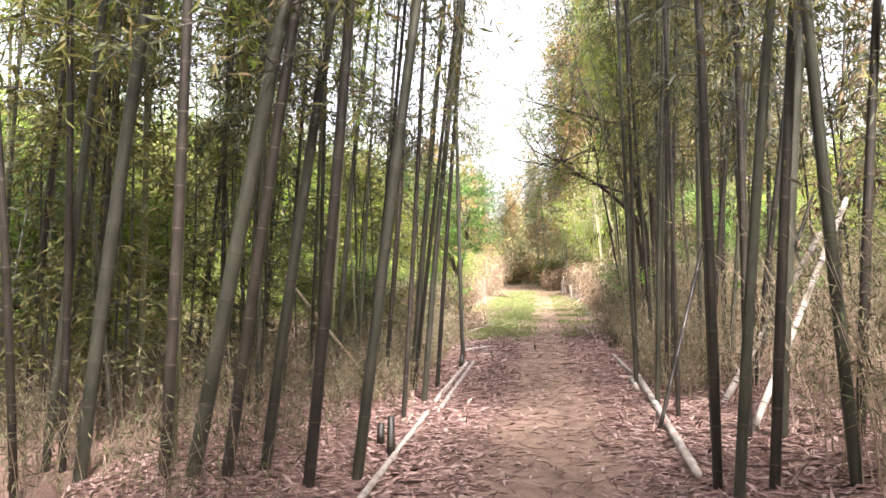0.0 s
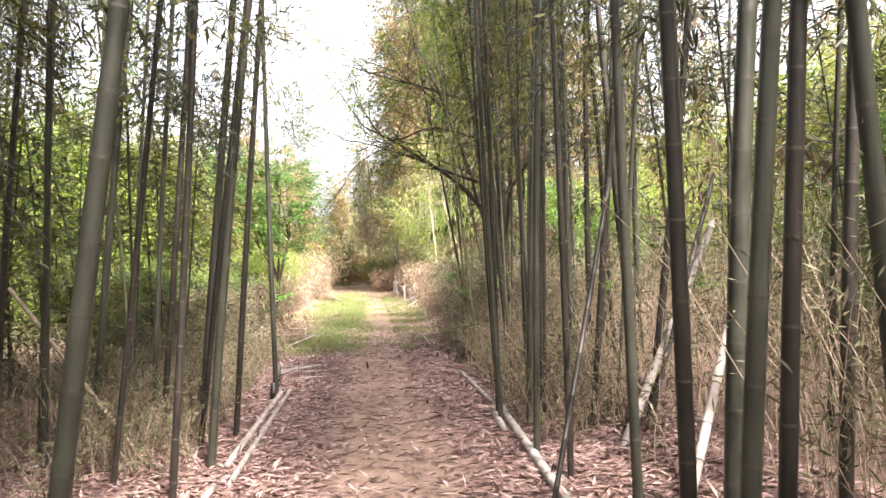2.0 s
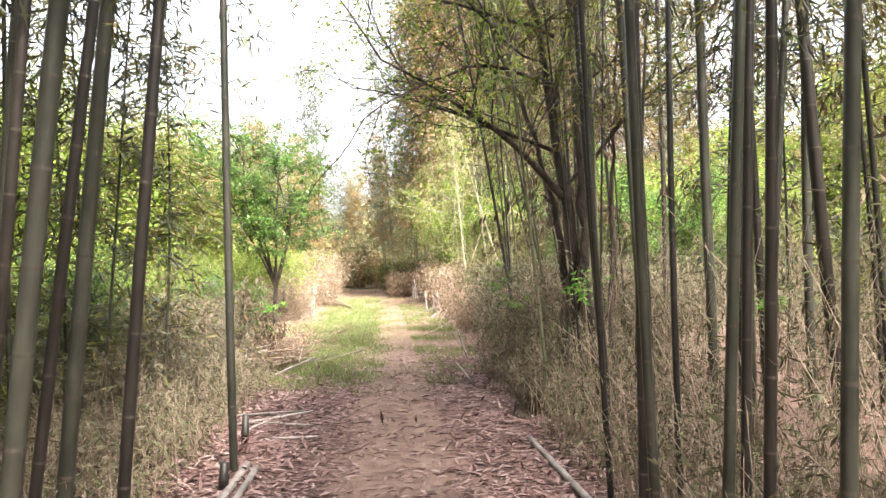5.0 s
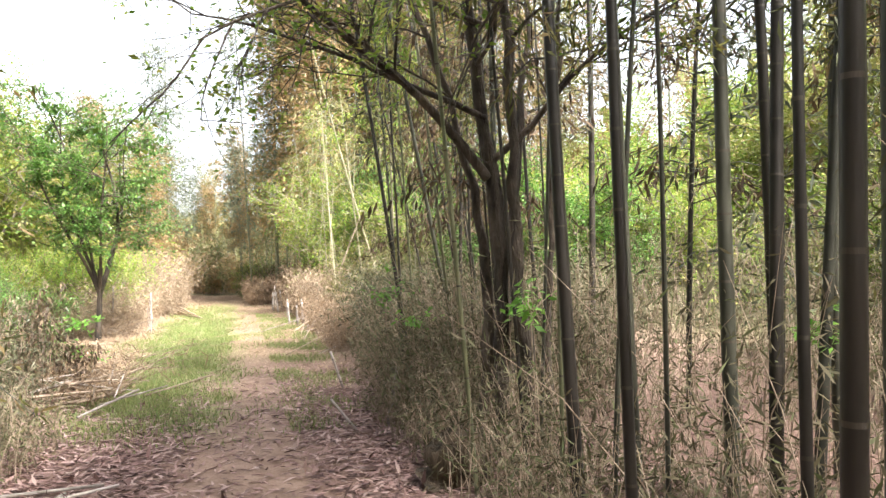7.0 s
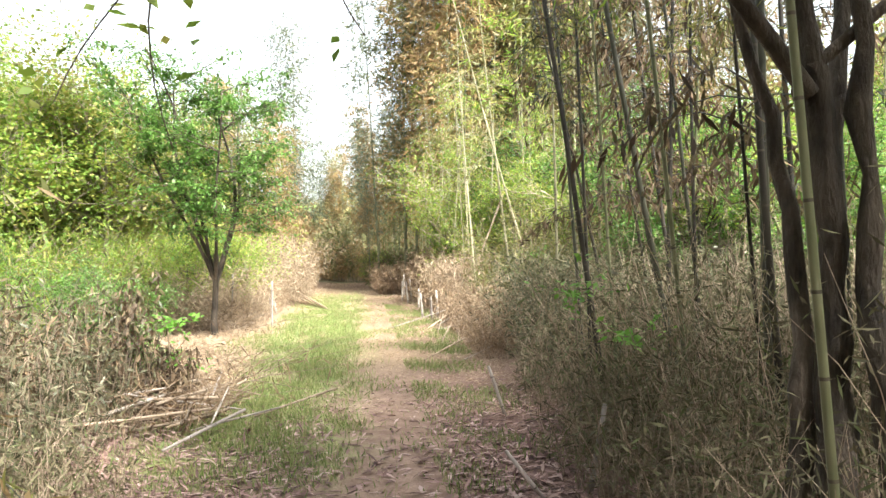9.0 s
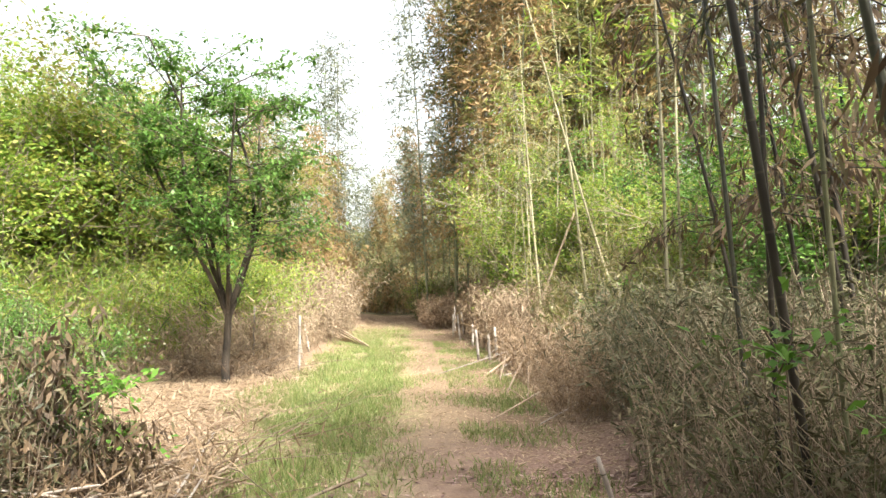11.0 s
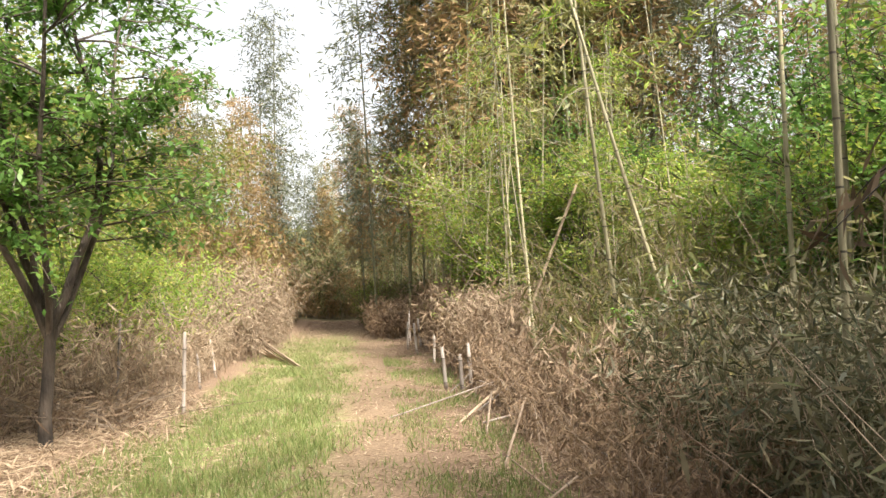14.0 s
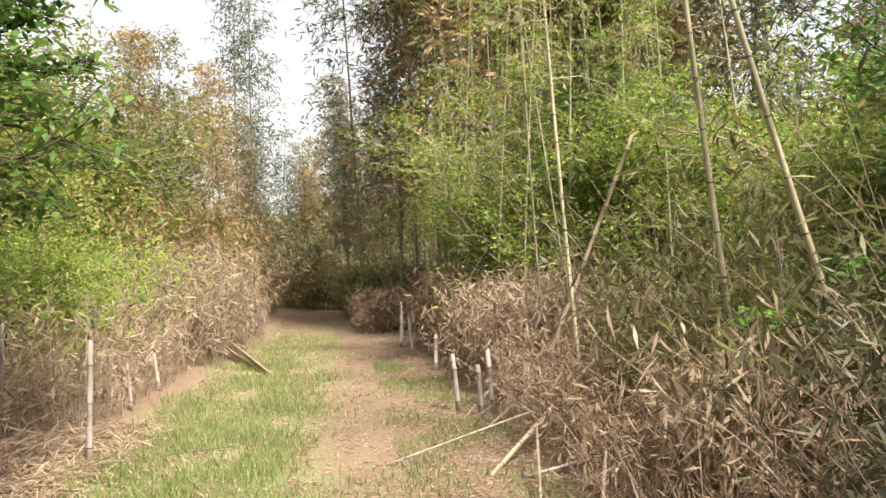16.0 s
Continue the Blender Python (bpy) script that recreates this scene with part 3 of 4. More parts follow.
stand(SPRING, scatter(12, -6.0, -12, 3, 14, 1.3), 0.8, 1.2)          # behind the left grove
stand(SPRING, scatter(8, 6.0, 12, 5, 16, 1.5), 0.6, 1.0)            # behind the right grove
stand(SPRING, ((-3.6, 15.2), (-4.6, 17.6), (-4.2, 13.6), (-6.4, 20.5), (-3.4, 26.5), (-5.0, 27), (-6.6, 24.5)), 0.4, 0.6)
stand(SPRING, scatter(22, 2.9, 6.8, 28, 33, 0.7), 0.75, 1.05)       # green trees past the brush
stand(SPRING, scatter(9, 4.2, 8, 18, 25.5, 1.0), 0.7, 1.0)
stand(FAR_TREE, scatter(34, -6.2, -16, 26, 40, 1.2, 1.1), 1.1, 1.7)
stand(FAR_TREE, scatter(40, -11, -32, 38, 62, 1.6), 1.5, 2.3)       # hillside
stand(FAR_TREE, scatter(40, 9, 30, -4, 50, 1.8), 1.1, 1.8)
stand(FAR_TREE, scatter(34, -13, -30, -8, 27, 1.8), 1.1, 1.8)
stand(FAR_TREE, scatter(10, -9, 9, -16, -6, 1.5), 1.1, 1.6)          # added unseen behind the start, to keep sun off the grove
for x, y in ((0.5, 36.6), (-3.1, 46.0), (-3.8, 47.2)):
    m = place(x, y, 1.05, -1, 0, 1.12, RNG.random() * 6)
    TALL.i = 3
    TALL.put(m)
TALL.i = 0
stand(TALL, scatter(40, 2.3, 8.5, 31, 38, 0.45), 1.0, 1.3)
stand(TALL, scatter(14, -6.5, -3.0, 38, 46, 0.7), 0.55, 0.8)
TALL.i = 0
for x, y in ((1.35, 36.0), (1.8, 36.9), (2.2, 35.6), (1.5, 38.0)):
    TALL.put(place(x, y, 1.0, 1, 0, 1.1, RNG.random() * 6))
    TALL.i += TALL.i % 4 == 3
stand(TALL, scatter(10, -0.2, 2.4, 38.5, 45, 0.6), 0.55, 0.75)
stand(TALL, scatter(30, -5, 5.5, 47, 55, 0.5), 0.5, 0.75)
stand(TALL, scatter(10, 6.5, 10, 24, 31, 0.8), 0.6, 0.85)
CANE = Kind([make_bamboo("pale_cane", 6.0, 0.016, s, 0.5, 18, 18, (0.13, 0.022), (M_PALE_CANE, l), "pale upright bamboo cane at the brush's back", sides=6) for s, l in ((0.02, M_LIME), (-0.03, M_OLIVE))], "pale canes behind the brush")
stand(CANE, scatter(60, 1.9, 5.0, 25.5, 40, 0.3, 1.2), 0.7, 1.1, lean=4)
for x, y, lean in ((2.35, 19.6, 1), (2.87, 22.2, -16), (3.1, 21.2, 0), (3.35, 21.0, 1.5), (2.5, 22.9, -6), (2.2, 25.2, -4)):
    CANE.put(place(x, y, 1.25, lean, 0, 0.95, RNG.random() * 6))


SPRING.i = 0
SPRING.put(place(0.4, 40.6, 0.42, 0, 0, 0.42))
SPRING.i = 2
SPRING.put(place(-2.5, 17.9, 0.36, 0, 0, 0.36))
SPRING.i = 2
SPRING.put(place(-3.7, 19.6, 0.34, 0, 0, 0.34, 2.0))


for x, y, k in ((-2.15, 17.5, 1.05), (-2.6, 17.9, 0.85)):
    sapling = make_tree("withered_sapling", (((0.1, 0, 1), 0.75 * k, 0.012), ((-0.3, 0.1, 1), 0.7 * k, 0.01), ((0.3, -0.2, 1), 0.65 * k, 0.009)), (M_BARK, M_WITHERED),
                        "withered sapling with drooping dark brown leaves", 9, (0.1, 0.024), 0.04, depth=2, hang=1.6)
    sapling.matrix_basis = pose(x, y, gz(x, y))
    tagged(sapling, group="withered saplings")


# ---- undergrowth ----
def brush(name, spots, lo, hi, stems_mat, leaf_mat, per, leaf, label, lean=0.25, hang=0.3, r=0.004, category="undergrowth", upper=0.25):
    p = Pile()
    for x, y in spots:
        h = lo + (hi - lo) * RNG.random()
        z = gz(x, y) - 0.03
        tip = np.array([RNG.normal() * lean * h, RNG.normal() * lean * h, h])
        s = np.linspace(0, 1, 4)[:, None]
        pts = np.array([x, y, z]) + tip * np.array([1, 1, 0]) * s ** 2 + np.array([0, 0, h]) * s
        p.tube(pts, [r, r * 0.9, r * 0.7, r * 0.3], 3)
        n = per
        u = upper + (1.03 - upper) * RNG.random((n, 1))
        at = np.array([x, y, z]) + tip * np.array([1, 1, 0]) * u ** 2 + np.array([0, 0, h]) * u + RNG.normal(size=(n, 3)) * 0.06
        way = RNG.normal(size=(n, 3)) - np.array([0, 0, hang])
        p.leaves(at, way, leaf[0] * (0.5 + 0.8 * RNG.random(n)), leaf[1] * (0.6 + 0.7 * RNG.random(n)), slot=1)
    ob = p.part(name, [stems_mat, leaf_mat])
    return tagged(ob, label, category, kind="stuff")


def region(n, x0, x1, y0, y1, power=1.0):
    a = RNG.random((n, 2))
    return np.stack([x0 + (x1 - x0) * a[:, 0] ** power, y0 + (y1 - y0) * a[:, 1]], 1)


DULL = leaf_material("faded_brush_leaf", [(0.07, 0.065, 0.035), (0.13, 0.115, 0.065), (0.22, 0.18, 0.115), (0.12, 0.15, 0.055)], 0.3, 0.75)
brush("dry_brush", region(2300, -1.75, -10, 4.2, 15.5), 0.25, 0.95, M_TWIG, DULL, 22, (0.09, 0.012), "dry grey-brown brush under the bamboo")
brush("dry_brush", region(700, -1.5, -2.4, 8, 15.5), 0.15, 0.6, M_TWIG, DULL, 18, (0.085, 0.011), "short dull brown brush along the track")
brush("tall_brush", region(2600, 1.75, 9, -1, 17, 1.1), 0.6, 1.9, M_TWIG, DULL, 32, (0.09, 0.012), "tall grey-brown brush of dead bamboo grass")
brush("dry_brush", region(900, 1.25, 2.2, 8, 16), 0.2, 0.9, M_TWIG, DULL, 18, (0.085, 0.011), "short dull brown brush along the track")
brush("tall_brush", region(1100, 1.45, 3.4, 14.0, 18, 0.8), 0.4, 1.4, M_TWIG, DULL, 32, (0.09, 0.012), "tall grey-brown brush of dead bamboo grass", 0.3)
brush("dwarf_bamboo", region(1100, 1.95, 5.5, 17.4, 21.6, 1.1), 0.5, 1.3, M_TWIG, M_GREYGREEN, 58, (0.12, 0.014), "dense grey-green dwarf bamboo thicket", 0.3, 0.2)
brush("brown_brush", region(1000, 1.42, 2.8, 19.6, 27, 0.9), 0.15, 0.8, M_TWIG, M_DEAD, 34, (0.1, 0.01), "brown dried bamboo grass along the track", 0.4, 0.6)
brush("brown_brush", region(420, 1.6, 2.8, 25.8, 27.6), 0.6, 1.2, M_TWIG, M_TAN, 30, (0.17, 0.018), "drooping tan tuft of dried bamboo leaves", 0.35, 1.0)
brush("brown_brush", region(700, 1.3, 3.4, 27, 42), 0.5, 1.4, M_TWIG, M_DEAD, 18, (0.2, 0.03), "brown dried bamboo grass along the track", 0.3, 0.4)
brush("brown_brush", region(420, 0.35, 1.6, 34.5, 38.5), 0.3, 1.0, M_TWIG, M_DEAD, 18, (0.2, 0.03), "brown dried bamboo grass where the track bends", 0.3, 0.4)
brush("brown_brush", region(520, 0.1, 2.5, 38, 44.5), 0.3, 1.5, M_TWIG, M_OLIVE, 20, (0.22, 0.035), "olive thicket where the track bends", 0.3, 0.4)
brush("far_thicket", region(160, -2.6, 0.5, 45.5, 47.5), 0.6, 2.0, M_TWIG, M_BAMBOO_BROWN, 26, (0.25, 0.04), "shaded thicket at the bend of the track", 0.25, 0.4)
brush("mixed_brush", region(1900, 2.3, 8, 20.5, 32, 0.9), 0.8, 2.3, M_TWIG, M_OLIVE, 30, (0.14, 0.02), "olive green thicket behind the dry grass", 0.3, 0.4)
brush("dead_tuft", region(60, 2.0, 2.6, 21.7, 22.4), 0.5, 1.05, M_TWIG, M_TAN, 20, (0.18, 0.022), "hanging tan dead leaves on bent stems", 0.4, 2.0)
brush("green_bank", region(2400, -3.4, -11, 18, 36, 0.9), 0.8, 2.0, M_TWIG, M_LIME, 30, (0.13, 0.022), "yellow-green bank of bamboo grass and shrubs", 0.3, 0.3)
brush("dry_brush", region(420, -2.3, -5.5, 23.8, 29), 0.4, 1.1, M_TWIG, M_TAN, 10, (0.2, 0.022), "pale dry stems round the clearing", 0.3, 0.5)
brush("green_bank", region(620, -2.3, -5, 25.5, 34), 0.7, 1.9, M_TWIG, M_LIME, 34, (0.11, 0.022), "yellow-green shrubs behind the posts", 0.4, 0.3, upper=0.5)
brush("dry_brush", region(650, -1.95, -3.6, 24.8, 30), 0.3, 1.25, M_DRY, M_TAN, 9, (0.18, 0.016), "pale dead stems leaning under the shrubs", 0.4, 0.5)
brush("dwarf_bamboo", region(260, 2.0, 3.6, 21.8, 24.2), 0.5, 1.2, M_TWIG, M_OLIVE, 34, (0.15, 0.018), "olive dwarf bamboo among the dry grass", 0.35, 0.3)
brush("tan_reeds", region(520, -1.6, -3.0, 29.5, 35.5, 0.8), 0.6, 1.9, M_DRY, M_TAN, 26, (0.2, 0.02), "drooping tan dried bamboo beside the track", 0.3, 0.9)
brush("brown_reeds", region(600, -2.2, -5, 34, 44, 0.8), 0.9, 3.0, M_TWIG, M_BAMBOO_BROWN, 26, (0.28, 0.045), "brown bamboo thicket beside the far track", 0.25, 0.7)
brush("weedy_edge", region(800, -1.9, -4.5, 13.5, 17.5), 0.3, 1.3, M_TWIG, M_GREYGREEN, 26, (0.09, 0.014), "weedy olive brush beside the grass")
brush("dead_foliage", region(260, -2.6, -3.8, 15.6, 17.0), 0.5, 1.25, M_TWIG, M_WITHERED, 34, (0.1, 0.016), "dark withered foliage heap beside the grass", 0.3, 0.8)


far = leaf_material("far_thicket_leaf", [(0.09, 0.105, 0.04), (0.17, 0.18, 0.065), (0.27, 0.25, 0.11)], 0.25, 0.7)
brush("far_thicket", region(1500, -9, 9, 45.5, 54), 1.0, 3.6, M_TWIG, far, 34, (0.28, 0.055), "dark thicket closing the far end of the track", 0.2, 0.3, 0.01)
brush("far_wood", region(1500, -70, 70, 66, 95), 3, 7, M_TWIG, M_OLIVE, 40, (1.2, 0.6), "olive woods beyond the track", 0.2, 0.2, 0.05, "woods", 0.05)
brush("far_wood", region(900, 22, 60, -50, 62), 4, 9, M_TWIG, M_OLIVE, 40, (1.2, 0.6), "olive woods beside the slope", 0.2, 0.2, 0.05, "woods", 0.05)
brush("far_wood", region(900, -60, -30, -50, 62), 4, 9, M_TWIG, M_LIME, 40, (1.2, 0.6), "yellow-green woods beside the slope", 0.2, 0.2, 0.05, "woods", 0.05)
brush("far_wood", region(600, -30, 30, -50, -16), 4, 9, M_TWIG, M_OLIVE, 40, (1.2, 0.6), "olive woods behind the grove", 0.2, 0.2, 0.05, "woods", 0.05)

brush("straw_heap", region(420, -3.7, -1.35, 16.7, 18.7), 0.12, 0.5, M_TWIG, M_DEAD, 14, (0.2, 0.012), "dark heap of cut stems and dead leaves", 1.6, 0.4, 0.006)
brush("straw_heap", region(200, -3.4, -2.0, 23.2, 24.4), 0.1, 0.4, M_TWIG, M_DEAD, 10, (0.2, 0.012), "brown mound of dead stems behind the tree", 1.4, 0.4, 0.006)
# ---- leaf litter, grass, straw ----
def flat_leaves(name, n, x0, x1, y0, y1, mat, leaf, label, keep=None, lift=0.012, category="leaf litter"):
    xs, ys = x0 + (x1 - x0) * RNG.random(n), y0 + (y1 - y0) * RNG.random(n)
    if keep is not None:
        k = RNG.random(n) < keep(xs, ys)
        xs, ys = xs[k], ys[k]
        n = len(xs)
    p = Pile()
    at = np.stack([xs, ys, on_ground(xs, ys) + lift * (0.3 + RNG.random(n))], 1)
    way = RNG.normal(size=(n, 3)) * np.array([1, 1, 0.16])
    p.leaves(at, way, leaf[0] * (0.5 + 0.8 * RNG.random(n)), leaf[1] * (0.6 + 0.8 * RNG.random(n)), flat=0.8)
    return tagged(p.part(name, mat), label, category, kind="stuff")


flat_leaves("leaf_litter", 85000, -3.2, 2.6, 1.5, 18.5, M_LITTER, (0.125, 0.024), "fallen pinkish-brown bamboo leaves over the track",
            lambda x, y: np.clip(np.abs(x - 0.05) * 1.5 - 0.2, 0.22, 1.0) * np.clip((18.7 - y) / 3.5, 0, 1), 0.02)
flat_leaves("straw_litter", 26000, -5.0, -1.5, 18.5, 25.5, M_TAN, (0.22, 0.012), "pale straw strewn over the clearing", None, 0.03, "straw")
flat_leaves("straw_litter", 60000, -1.7, 1.9, 17.0, 44, M_TAN, (0.09, 0.011), "short dry straw on the track",
            lambda x, y: np.clip(np.abs(x - 0.1) * 0.9, 0.3, 0.9), 0.015, "straw")


def grass(name, n, x0, x1, y0, y1, lo, hi, label, keep):
    xs, ys = x0 + (x1 - x0) * RNG.random(n), y0 + (y1 - y0) * RNG.random(n)
    k = RNG.random(n) < keep(xs, ys)
    xs, ys = xs[k], ys[k]
    n = len(xs)
    p = Pile()
    at = np.stack([xs, ys, on_ground(xs, ys) - 0.01], 1)
    way = RNG.normal(size=(n, 3)) * 0.4 + np.array([0, 0, 1.0])
    p.leaves(at, way, lo + (hi - lo) * RNG.random(n), 0.005 + 0.005 * RNG.random(n))
    return tagged(p.part(name, M_GRASS), label, "grass", kind="stuff")


def tuft(x, y, f):
    return np.array([0.5 + 0.5 * noise.noise((a * f, b * f, 3)) for a, b in zip(x, y)])


grass("grass", 210000, -2.1, 0.25, 14.6, 37, 0.03, 0.13, "fresh green grass strip along the track",
      lambda x, y: np.clip(2.4 * tuft(x, y, 1.5) - 0.55, 0, 1) * np.clip((y - 14.6) / 2.5, 0, 1) * np.clip((-0.02 - x + 1.1 * (tuft(x, y, 0.9) - 0.5) + 0.5 * (tuft(x, y, 3) - 0.5)) * 1.5, 0, 1) * np.clip((36 - y) / 14, 0.0, 1) * np.clip((x + 1.9 + 0.8 * (tuft(x, y, 0.7) - 0.5)) * 1.5, 0, 1))
grass("grass", 34000, 0.45, 1.4, 15, 30, 0.02, 0.11, "thin green grass at the track's other edge",
      lambda x, y: np.clip(2.2 * tuft(x, y, 1.3) - 0.8, 0, 1))
grass("grass", 16000, -0.3, 0.8, 14.8, 34, 0.03, 0.09, "sparse short grass on the trodden track", lambda x, y: np.clip(2 * tuft(x, y, 1.1) - 0.9, 0, 1))


# ---- canes, poles, stakes and sticks lying about ----
def cane(name, a, b, r, mat, label, category, sag=0.0, sides=8, gap=0.28, group=""):
    a, b = np.asarray(a, float), np.asarray(b, float)
    ln = np.linalg.norm(b - a)
    ss, rs, rings, z = [0.0], [1.0], [], gap * 0.5
    while z < ln - 0.05:
        ss += [z - 0.008, z, z + 0.01]
        rs += [1, 1.14, 0.98]
        rings += [0, 1, 0]
        z += gap * (0.85 + 0.3 * RNG.random())
    ss.append(ln)
    rs.append(0.8)
    rings.append(0)
    s = np.array(ss)[:, None] / ln
    pts = a + (b - a) * s - np.array([0, 0, 1.0]) * sag * 4 * s * (1 - s)
    pts = np.concatenate([pts[:1], pts, pts[-1:]])
    rad = np.concatenate([[0.001], np.array(rs) * r, [0.001]])
    d = unit(b - a) * 0.002
    pts[0] -= d
    pts[-1] += d
    p = Pile()
    p.tube(pts, rad, sides, rings=[0] + rings + [0])
    ob = p.part(name, [mat, M_NODE])
    ob.data.polygons.foreach_set("use_smooth", [True] * len(ob.data.polygons))
    return tagged(ob, label, category, group)


def laid(name, x0, y0, x1, y1, r, mat, label, h0=0.0, h1=0.0, category="pole", group=""):
    return cane(name, (x0, y0, gz(x0, y0) + r + h0), (x1, y1, gz(x1, y1) + r + h1), r, mat, label, category, group=group)


for x0, y0, x1, y1, r in ((-1.14, 11.8, -1.2, 8.3, 0.03), (-1.05, 11.7, -1.09, 7.9, 0.026), (-1.2, 7.8, -1.22, 4.2, 0.026), (-1.45, 10.8, -2.6, 8.2, 0.018)):
    laid("edging_pole", x0, y0, x1, y1, r, M_GREYDRY, "weathered grey bamboo pole edging the track", group="edging poles")
for x0, y0, x1, y1, r in ((1.19, 9.6, 1.0, 5.2, 0.035), (1.12, 12.0, 1.16, 9.9, 0.024), (1.1, 9.55, 1.05, 8.6, 0.03)):
    laid("edging_pole", x0, y0, x1, y1, r, M_GREYDRY, "weathered grey bamboo pole edging the track", group="edging poles")
cane("dead_sapling", (1.62, 6.3, 0.0), (3.1, 7.9, 2.0), 0.03, M_GREYDRY, "bleached dead stem leaning among the canes", "dead stem")
cane("dead_sapling", (1.7, 7.6, 0.0), (3.3, 9.2, 1.7), 0.035, M_GREYDRY, "bleached dead stem leaning among the canes", "dead stem")
cane("leaning_cane", (0.98, 6.7, 0.0), (1.7, 7.4, 2.0), 0.018, M_CULM_DARK, "dark dead cane leaning beside the track", "cane")
cane("leaning_cane", (2.0, 7.9, 0.0), (3.0, 8.5, 2.1), 0.02, M_CULM_DARK, "dark dead cane leaning beside the track", "cane")
cane("leaning_cane", (-3.3, 9.6, 1.5), (-1.8, 8.3, 0.1), 0.018, M_DRY, "pale dead cane propped in the brush", "cane")
cane("leaning_cane", (-3.2, 8.8, 0.9), (-6.0, 9.8, 2.2), 0.025, M_BARK, "dark dead branch hanging among the canes", "cane")
cane("long_leaning_cane", (1.85, 25.6, gz(1.85, 25.6)), (2.79, 25.2, 2.68), 0.019, M_DRY, "long pale dry cane leaning over the brush", "cane")
cane("leaning_cane", (1.0, 23.3, gz(1, 23.3)), (2.2, 24.6, 0.78), 0.016, M_DRY, "pale broken cane across the brush", "cane")
for x, y, h, lx in ((1.12, 25.5, 0.52, -0.04), (1.28, 25.2, 0.45, -0.02), (1.42, 25.4, 0.55, -0.03), (1.25, 28.5, 0.5, 0.02), (1.1, 30.2, 0.6, -0.05), (1.0, 31.5, 0.55, 0.02), (1.3, 31.9, 0.6, -0.05), (1.16, 33.4, 0.7, 0.0), (0.9, 36.0, 0.8, -0.06)):
    cane("cut_stake", (x, y, gz(x, y) - 0.05), (x + lx, y, gz(x, y) + h), 0.024, M_GREYDRY, "pale cut bamboo stake standing beside the track", "stake", group="cut stakes")
for x, y, h, lx, r in ((-1.72, 24.3, 0.85, 0.03, 0.02), (-1.95, 26.2, 0.45, -0.03, 0.016), (-2.0, 27.5, 0.55, -0.08, 0.02), (-2.5, 24.7, 0.9, 0.05, 0.016), (-2.35, 27.0, 1.1, -0.25, 0.02), (-2.6, 27.1, 1.0, 0.06, 0.018)):
    cane("post", (x, y, gz(x, y) - 0.05), (x + lx, y, gz(x, y) + h), r, M_GREYDRY, "slender grey dry cane standing in the grass", "post", group="posts")
for i in range(7):
    laid("cut_cane", -2.3 - 0.1 * i + 0.1 * RNG.random(), 31.8 + 0.6 * RNG.random(), -0.85 - 0.13 * i, 28.6 + 0.35 * i, 0.018, M_DRY, "long pale cut cane lying in a heap", 0.35 - 0.03 * i, 0.0, "cane", "heap of cut canes")
for i in range(46):
    x, y, a, ln = -1.95 + RNG.normal() * 0.4, 17.5 + RNG.normal() * 0.45, RNG.normal(0.5, 1.1), 0.5 + 1.0 * RNG.random()
    dx, dy = math.cos(a) * ln / 2, math.sin(a) * ln / 2
    laid("stick", x - dx, y - dy, x + dx, y + dy, 0.007 + 0.008 * RNG.random(), M_GREYDRY if i % 4 == 0 else M_TWIG, "bleached cut stick in a brush pile", 0.02 + 0.3 * RNG.random(), 0.02 + 0.3 * RNG.random(), "stick", "sticks of the brush pile")
for x, y, a, ln in ((-1.15, 13.5, 0.5, 0.8), (-1.25, 13.3, 1.2, 0.7), (-1.0, 13.2, -0.6, 0.6), (-1.3, 13.7, 0.1, 0.8), (-0.9, 12.6, -0.3, 0.5)):
    laid("stick", x - math.cos(a) * ln / 2, y - math.sin(a) * ln / 2, x + math.cos(a) * ln / 2, y + math.sin(a) * ln / 2, 0.013, M_GREYDRY, "bleached stick lying in the leaf litter", 0.0, 0.03, "stick", "fallen sticks")
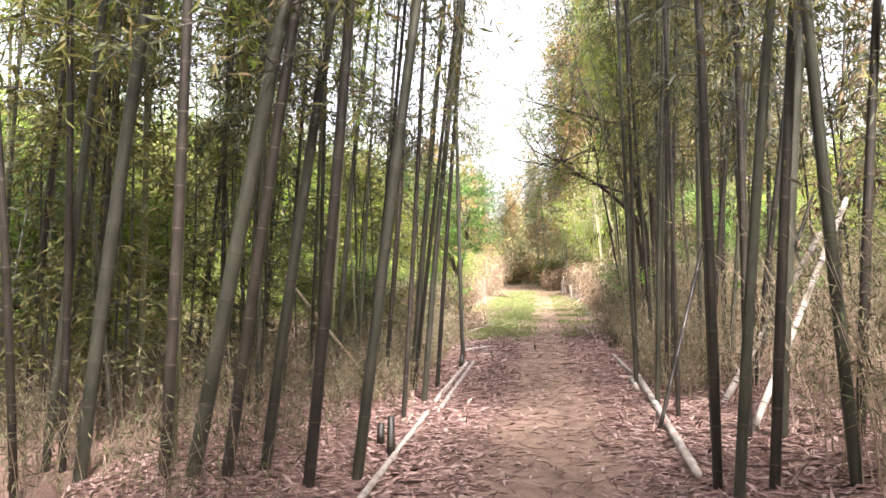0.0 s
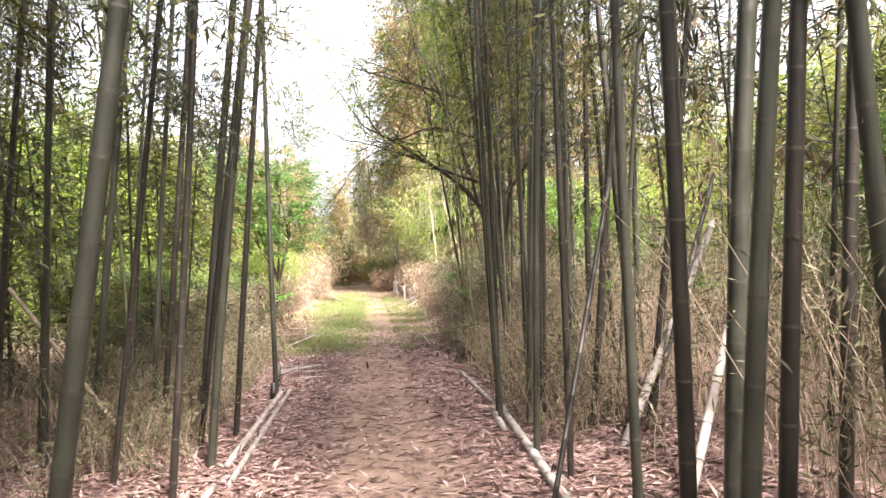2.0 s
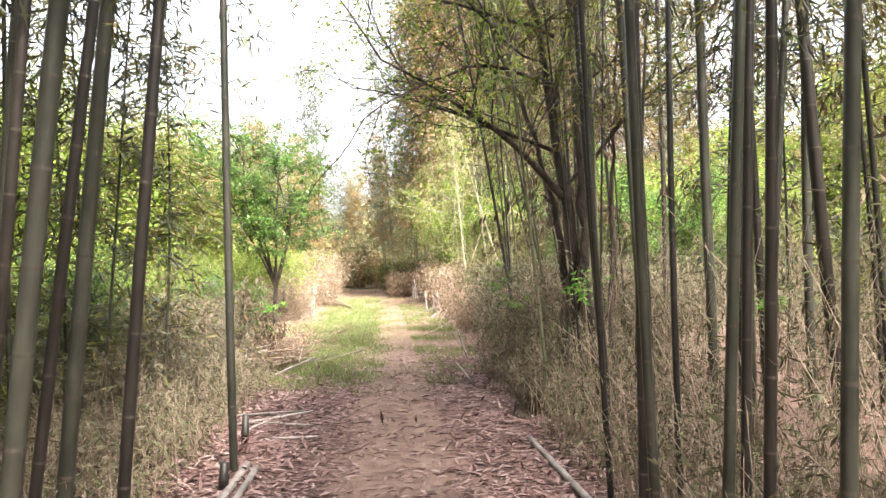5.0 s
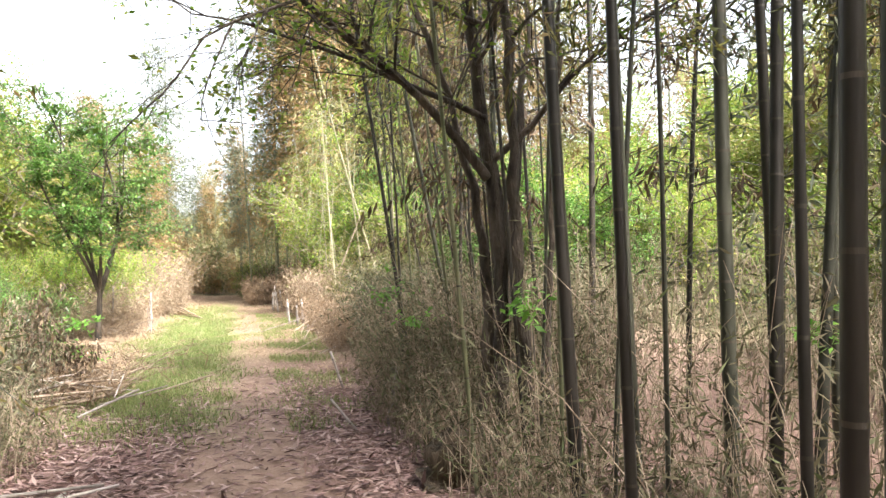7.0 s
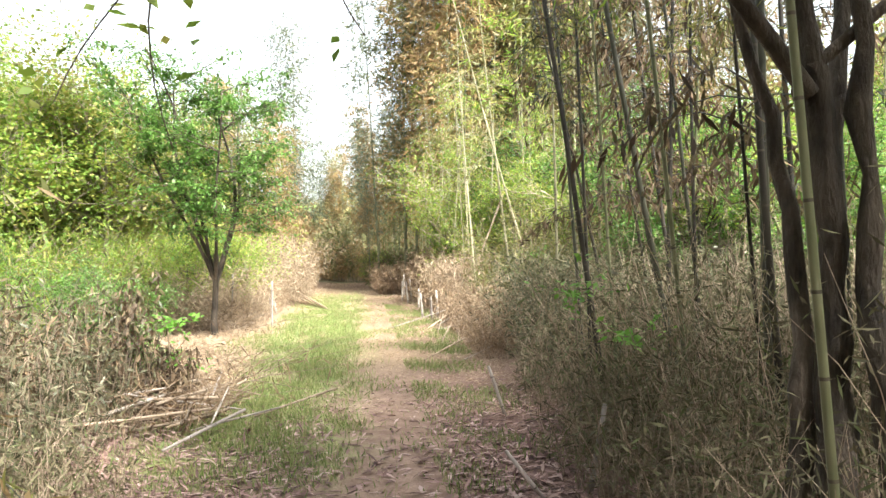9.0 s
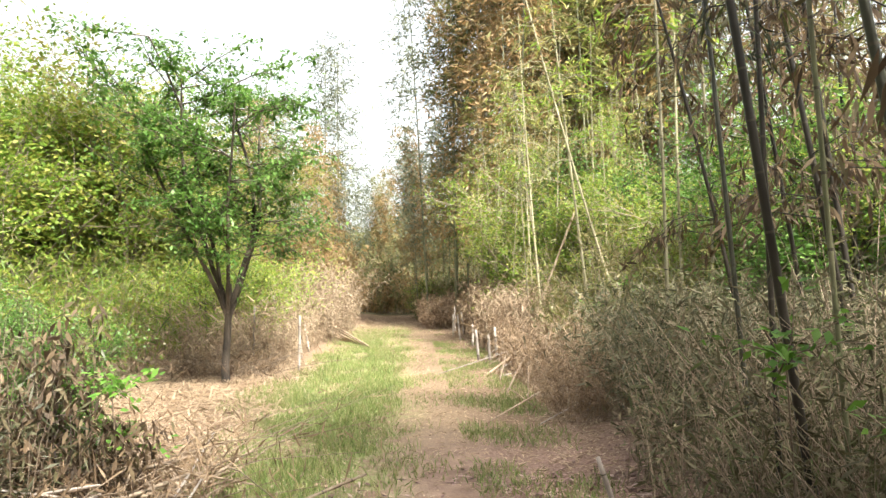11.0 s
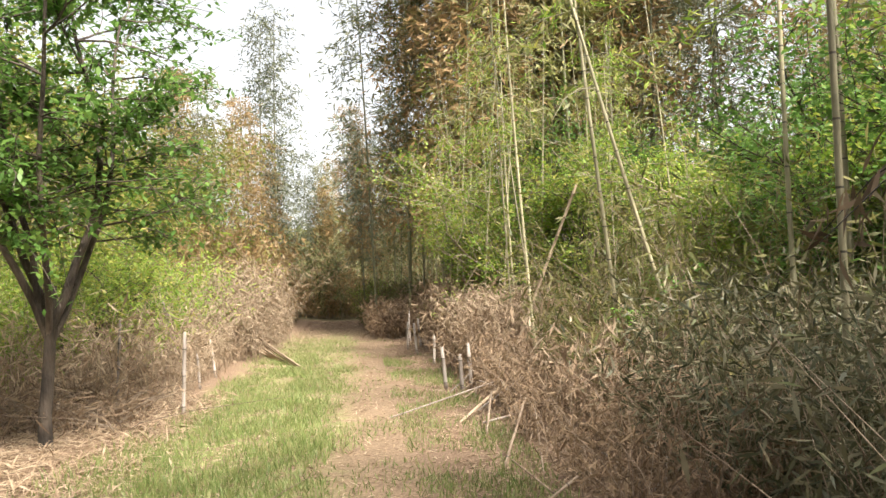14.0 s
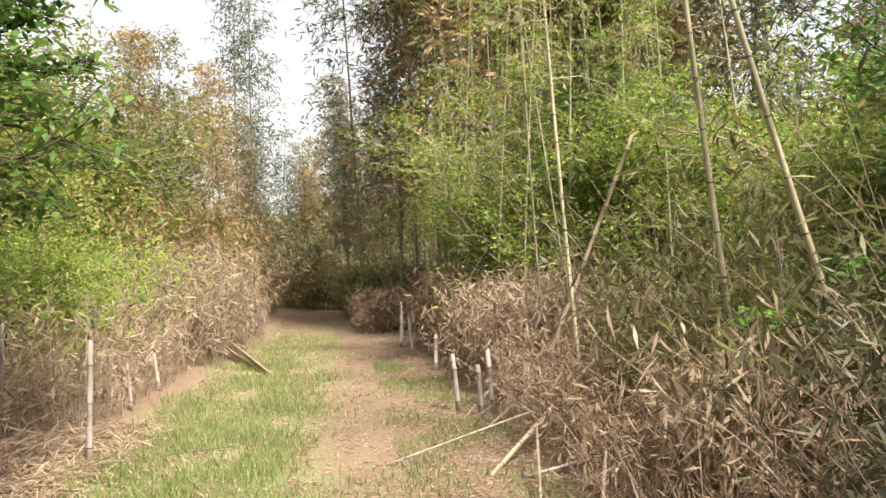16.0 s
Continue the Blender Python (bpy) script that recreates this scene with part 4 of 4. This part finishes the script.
for i in range(22):
    x, y, a, ln = 1.5 + RNG.normal() * 0.3, 20.2 + 5.2 * RNG.random(), RNG.normal(0.9, 0.6), 0.4 + 0.7 * RNG.random()
    dx, dy = math.cos(a) * ln / 2, math.sin(a) * ln / 2
    laid("stick", x - dx, y - dy, x + dx, y + dy, 0.005 + 0.006 * RNG.random(), M_TWIG if i % 2 else M_GREYDRY, "dry fallen stick in the brown grass", 0.0, 0.03 + 0.3 * RNG.random(), "stick", "sticks in the dry grass")
for x, y, h, lx, r in ((1.3, 14.9, 0.55, 0.12, 0.018), (1.05, 14.9, 0.3, -0.25, 0.014), (1.55, 16.0, 0.5, 0.05, 0.016), (1.2, 17.0, 0.45, -0.15, 0.015)):
    cane("dead_stub", (x, y, gz(x, y) - 0.04), (x + lx, y, gz(x, y) + h), r, M_GREYDRY, "bleached dead stub beside the forked tree", "stick")
for x, y, h in ((-1.25, 6.0, 0.32), (-1.2, 11.2, 0.2), (-1.4, 6.3, 0.2), (-1.3, 12.6, 0.25)):
    cane("bamboo_stump", (x, y, gz(x, y) - 0.05), (x + 0.02, y, gz(x, y) + h), 0.035, M_CULM_DARK, "short dark cut bamboo stump in the litter", "stump")


def fern(x, y, z, size, label="fresh green sprig against the dark brush"):
    top = tagged(new("sprig"), label, "sprig")
    tw, fo, tips = Pile(), Pile(), []
    for _ in range(7):
        pts = curve_pts((0, 0, 0), RNG.normal(size=3) * np.array([1, 1, 0.3]) + np.array([0, 0, 0.15]), size, 0.15, 5, -0.05)
        tw.tube(pts, np.linspace(0.004, 0.002, 6), 3)
        tips.append(pts)
    tw.tube(np.array([(0.0, 0, 0), (0.02, 0.02, -0.5 * z), (0, 0.03, -z)]), [0.004, 0.005, 0.006], 4)
    tw.part("stem", M_TWIG, top)
    add_foliage(fo, tips, 14, (0.07, 0.03), 0.03)
    fo.part("foliage", M_FERN, top)
    top.matrix_basis = pose(x, y, gz(x, y) + z)


for x, y, z, s in ((1.75, 12.4, 1.1, 0.28), (1.45, 15.6, 1.15, 0.35), (1.6, 15.0, 0.9, 0.3), (3.1, 9.3, 1.0, 0.3), (2.9, 11.4, 0.95, 0.25), (2.7, 22.2, 1.15, 0.25), (2.4, 22.4, 0.85, 0.22), (-1.8, 17.45, 0.85, 0.35), (-2.1, 17.6, 0.65, 0.4), (-1.75, 17.6, 0.55, 0.35)):
    fern(x, y, z, s)
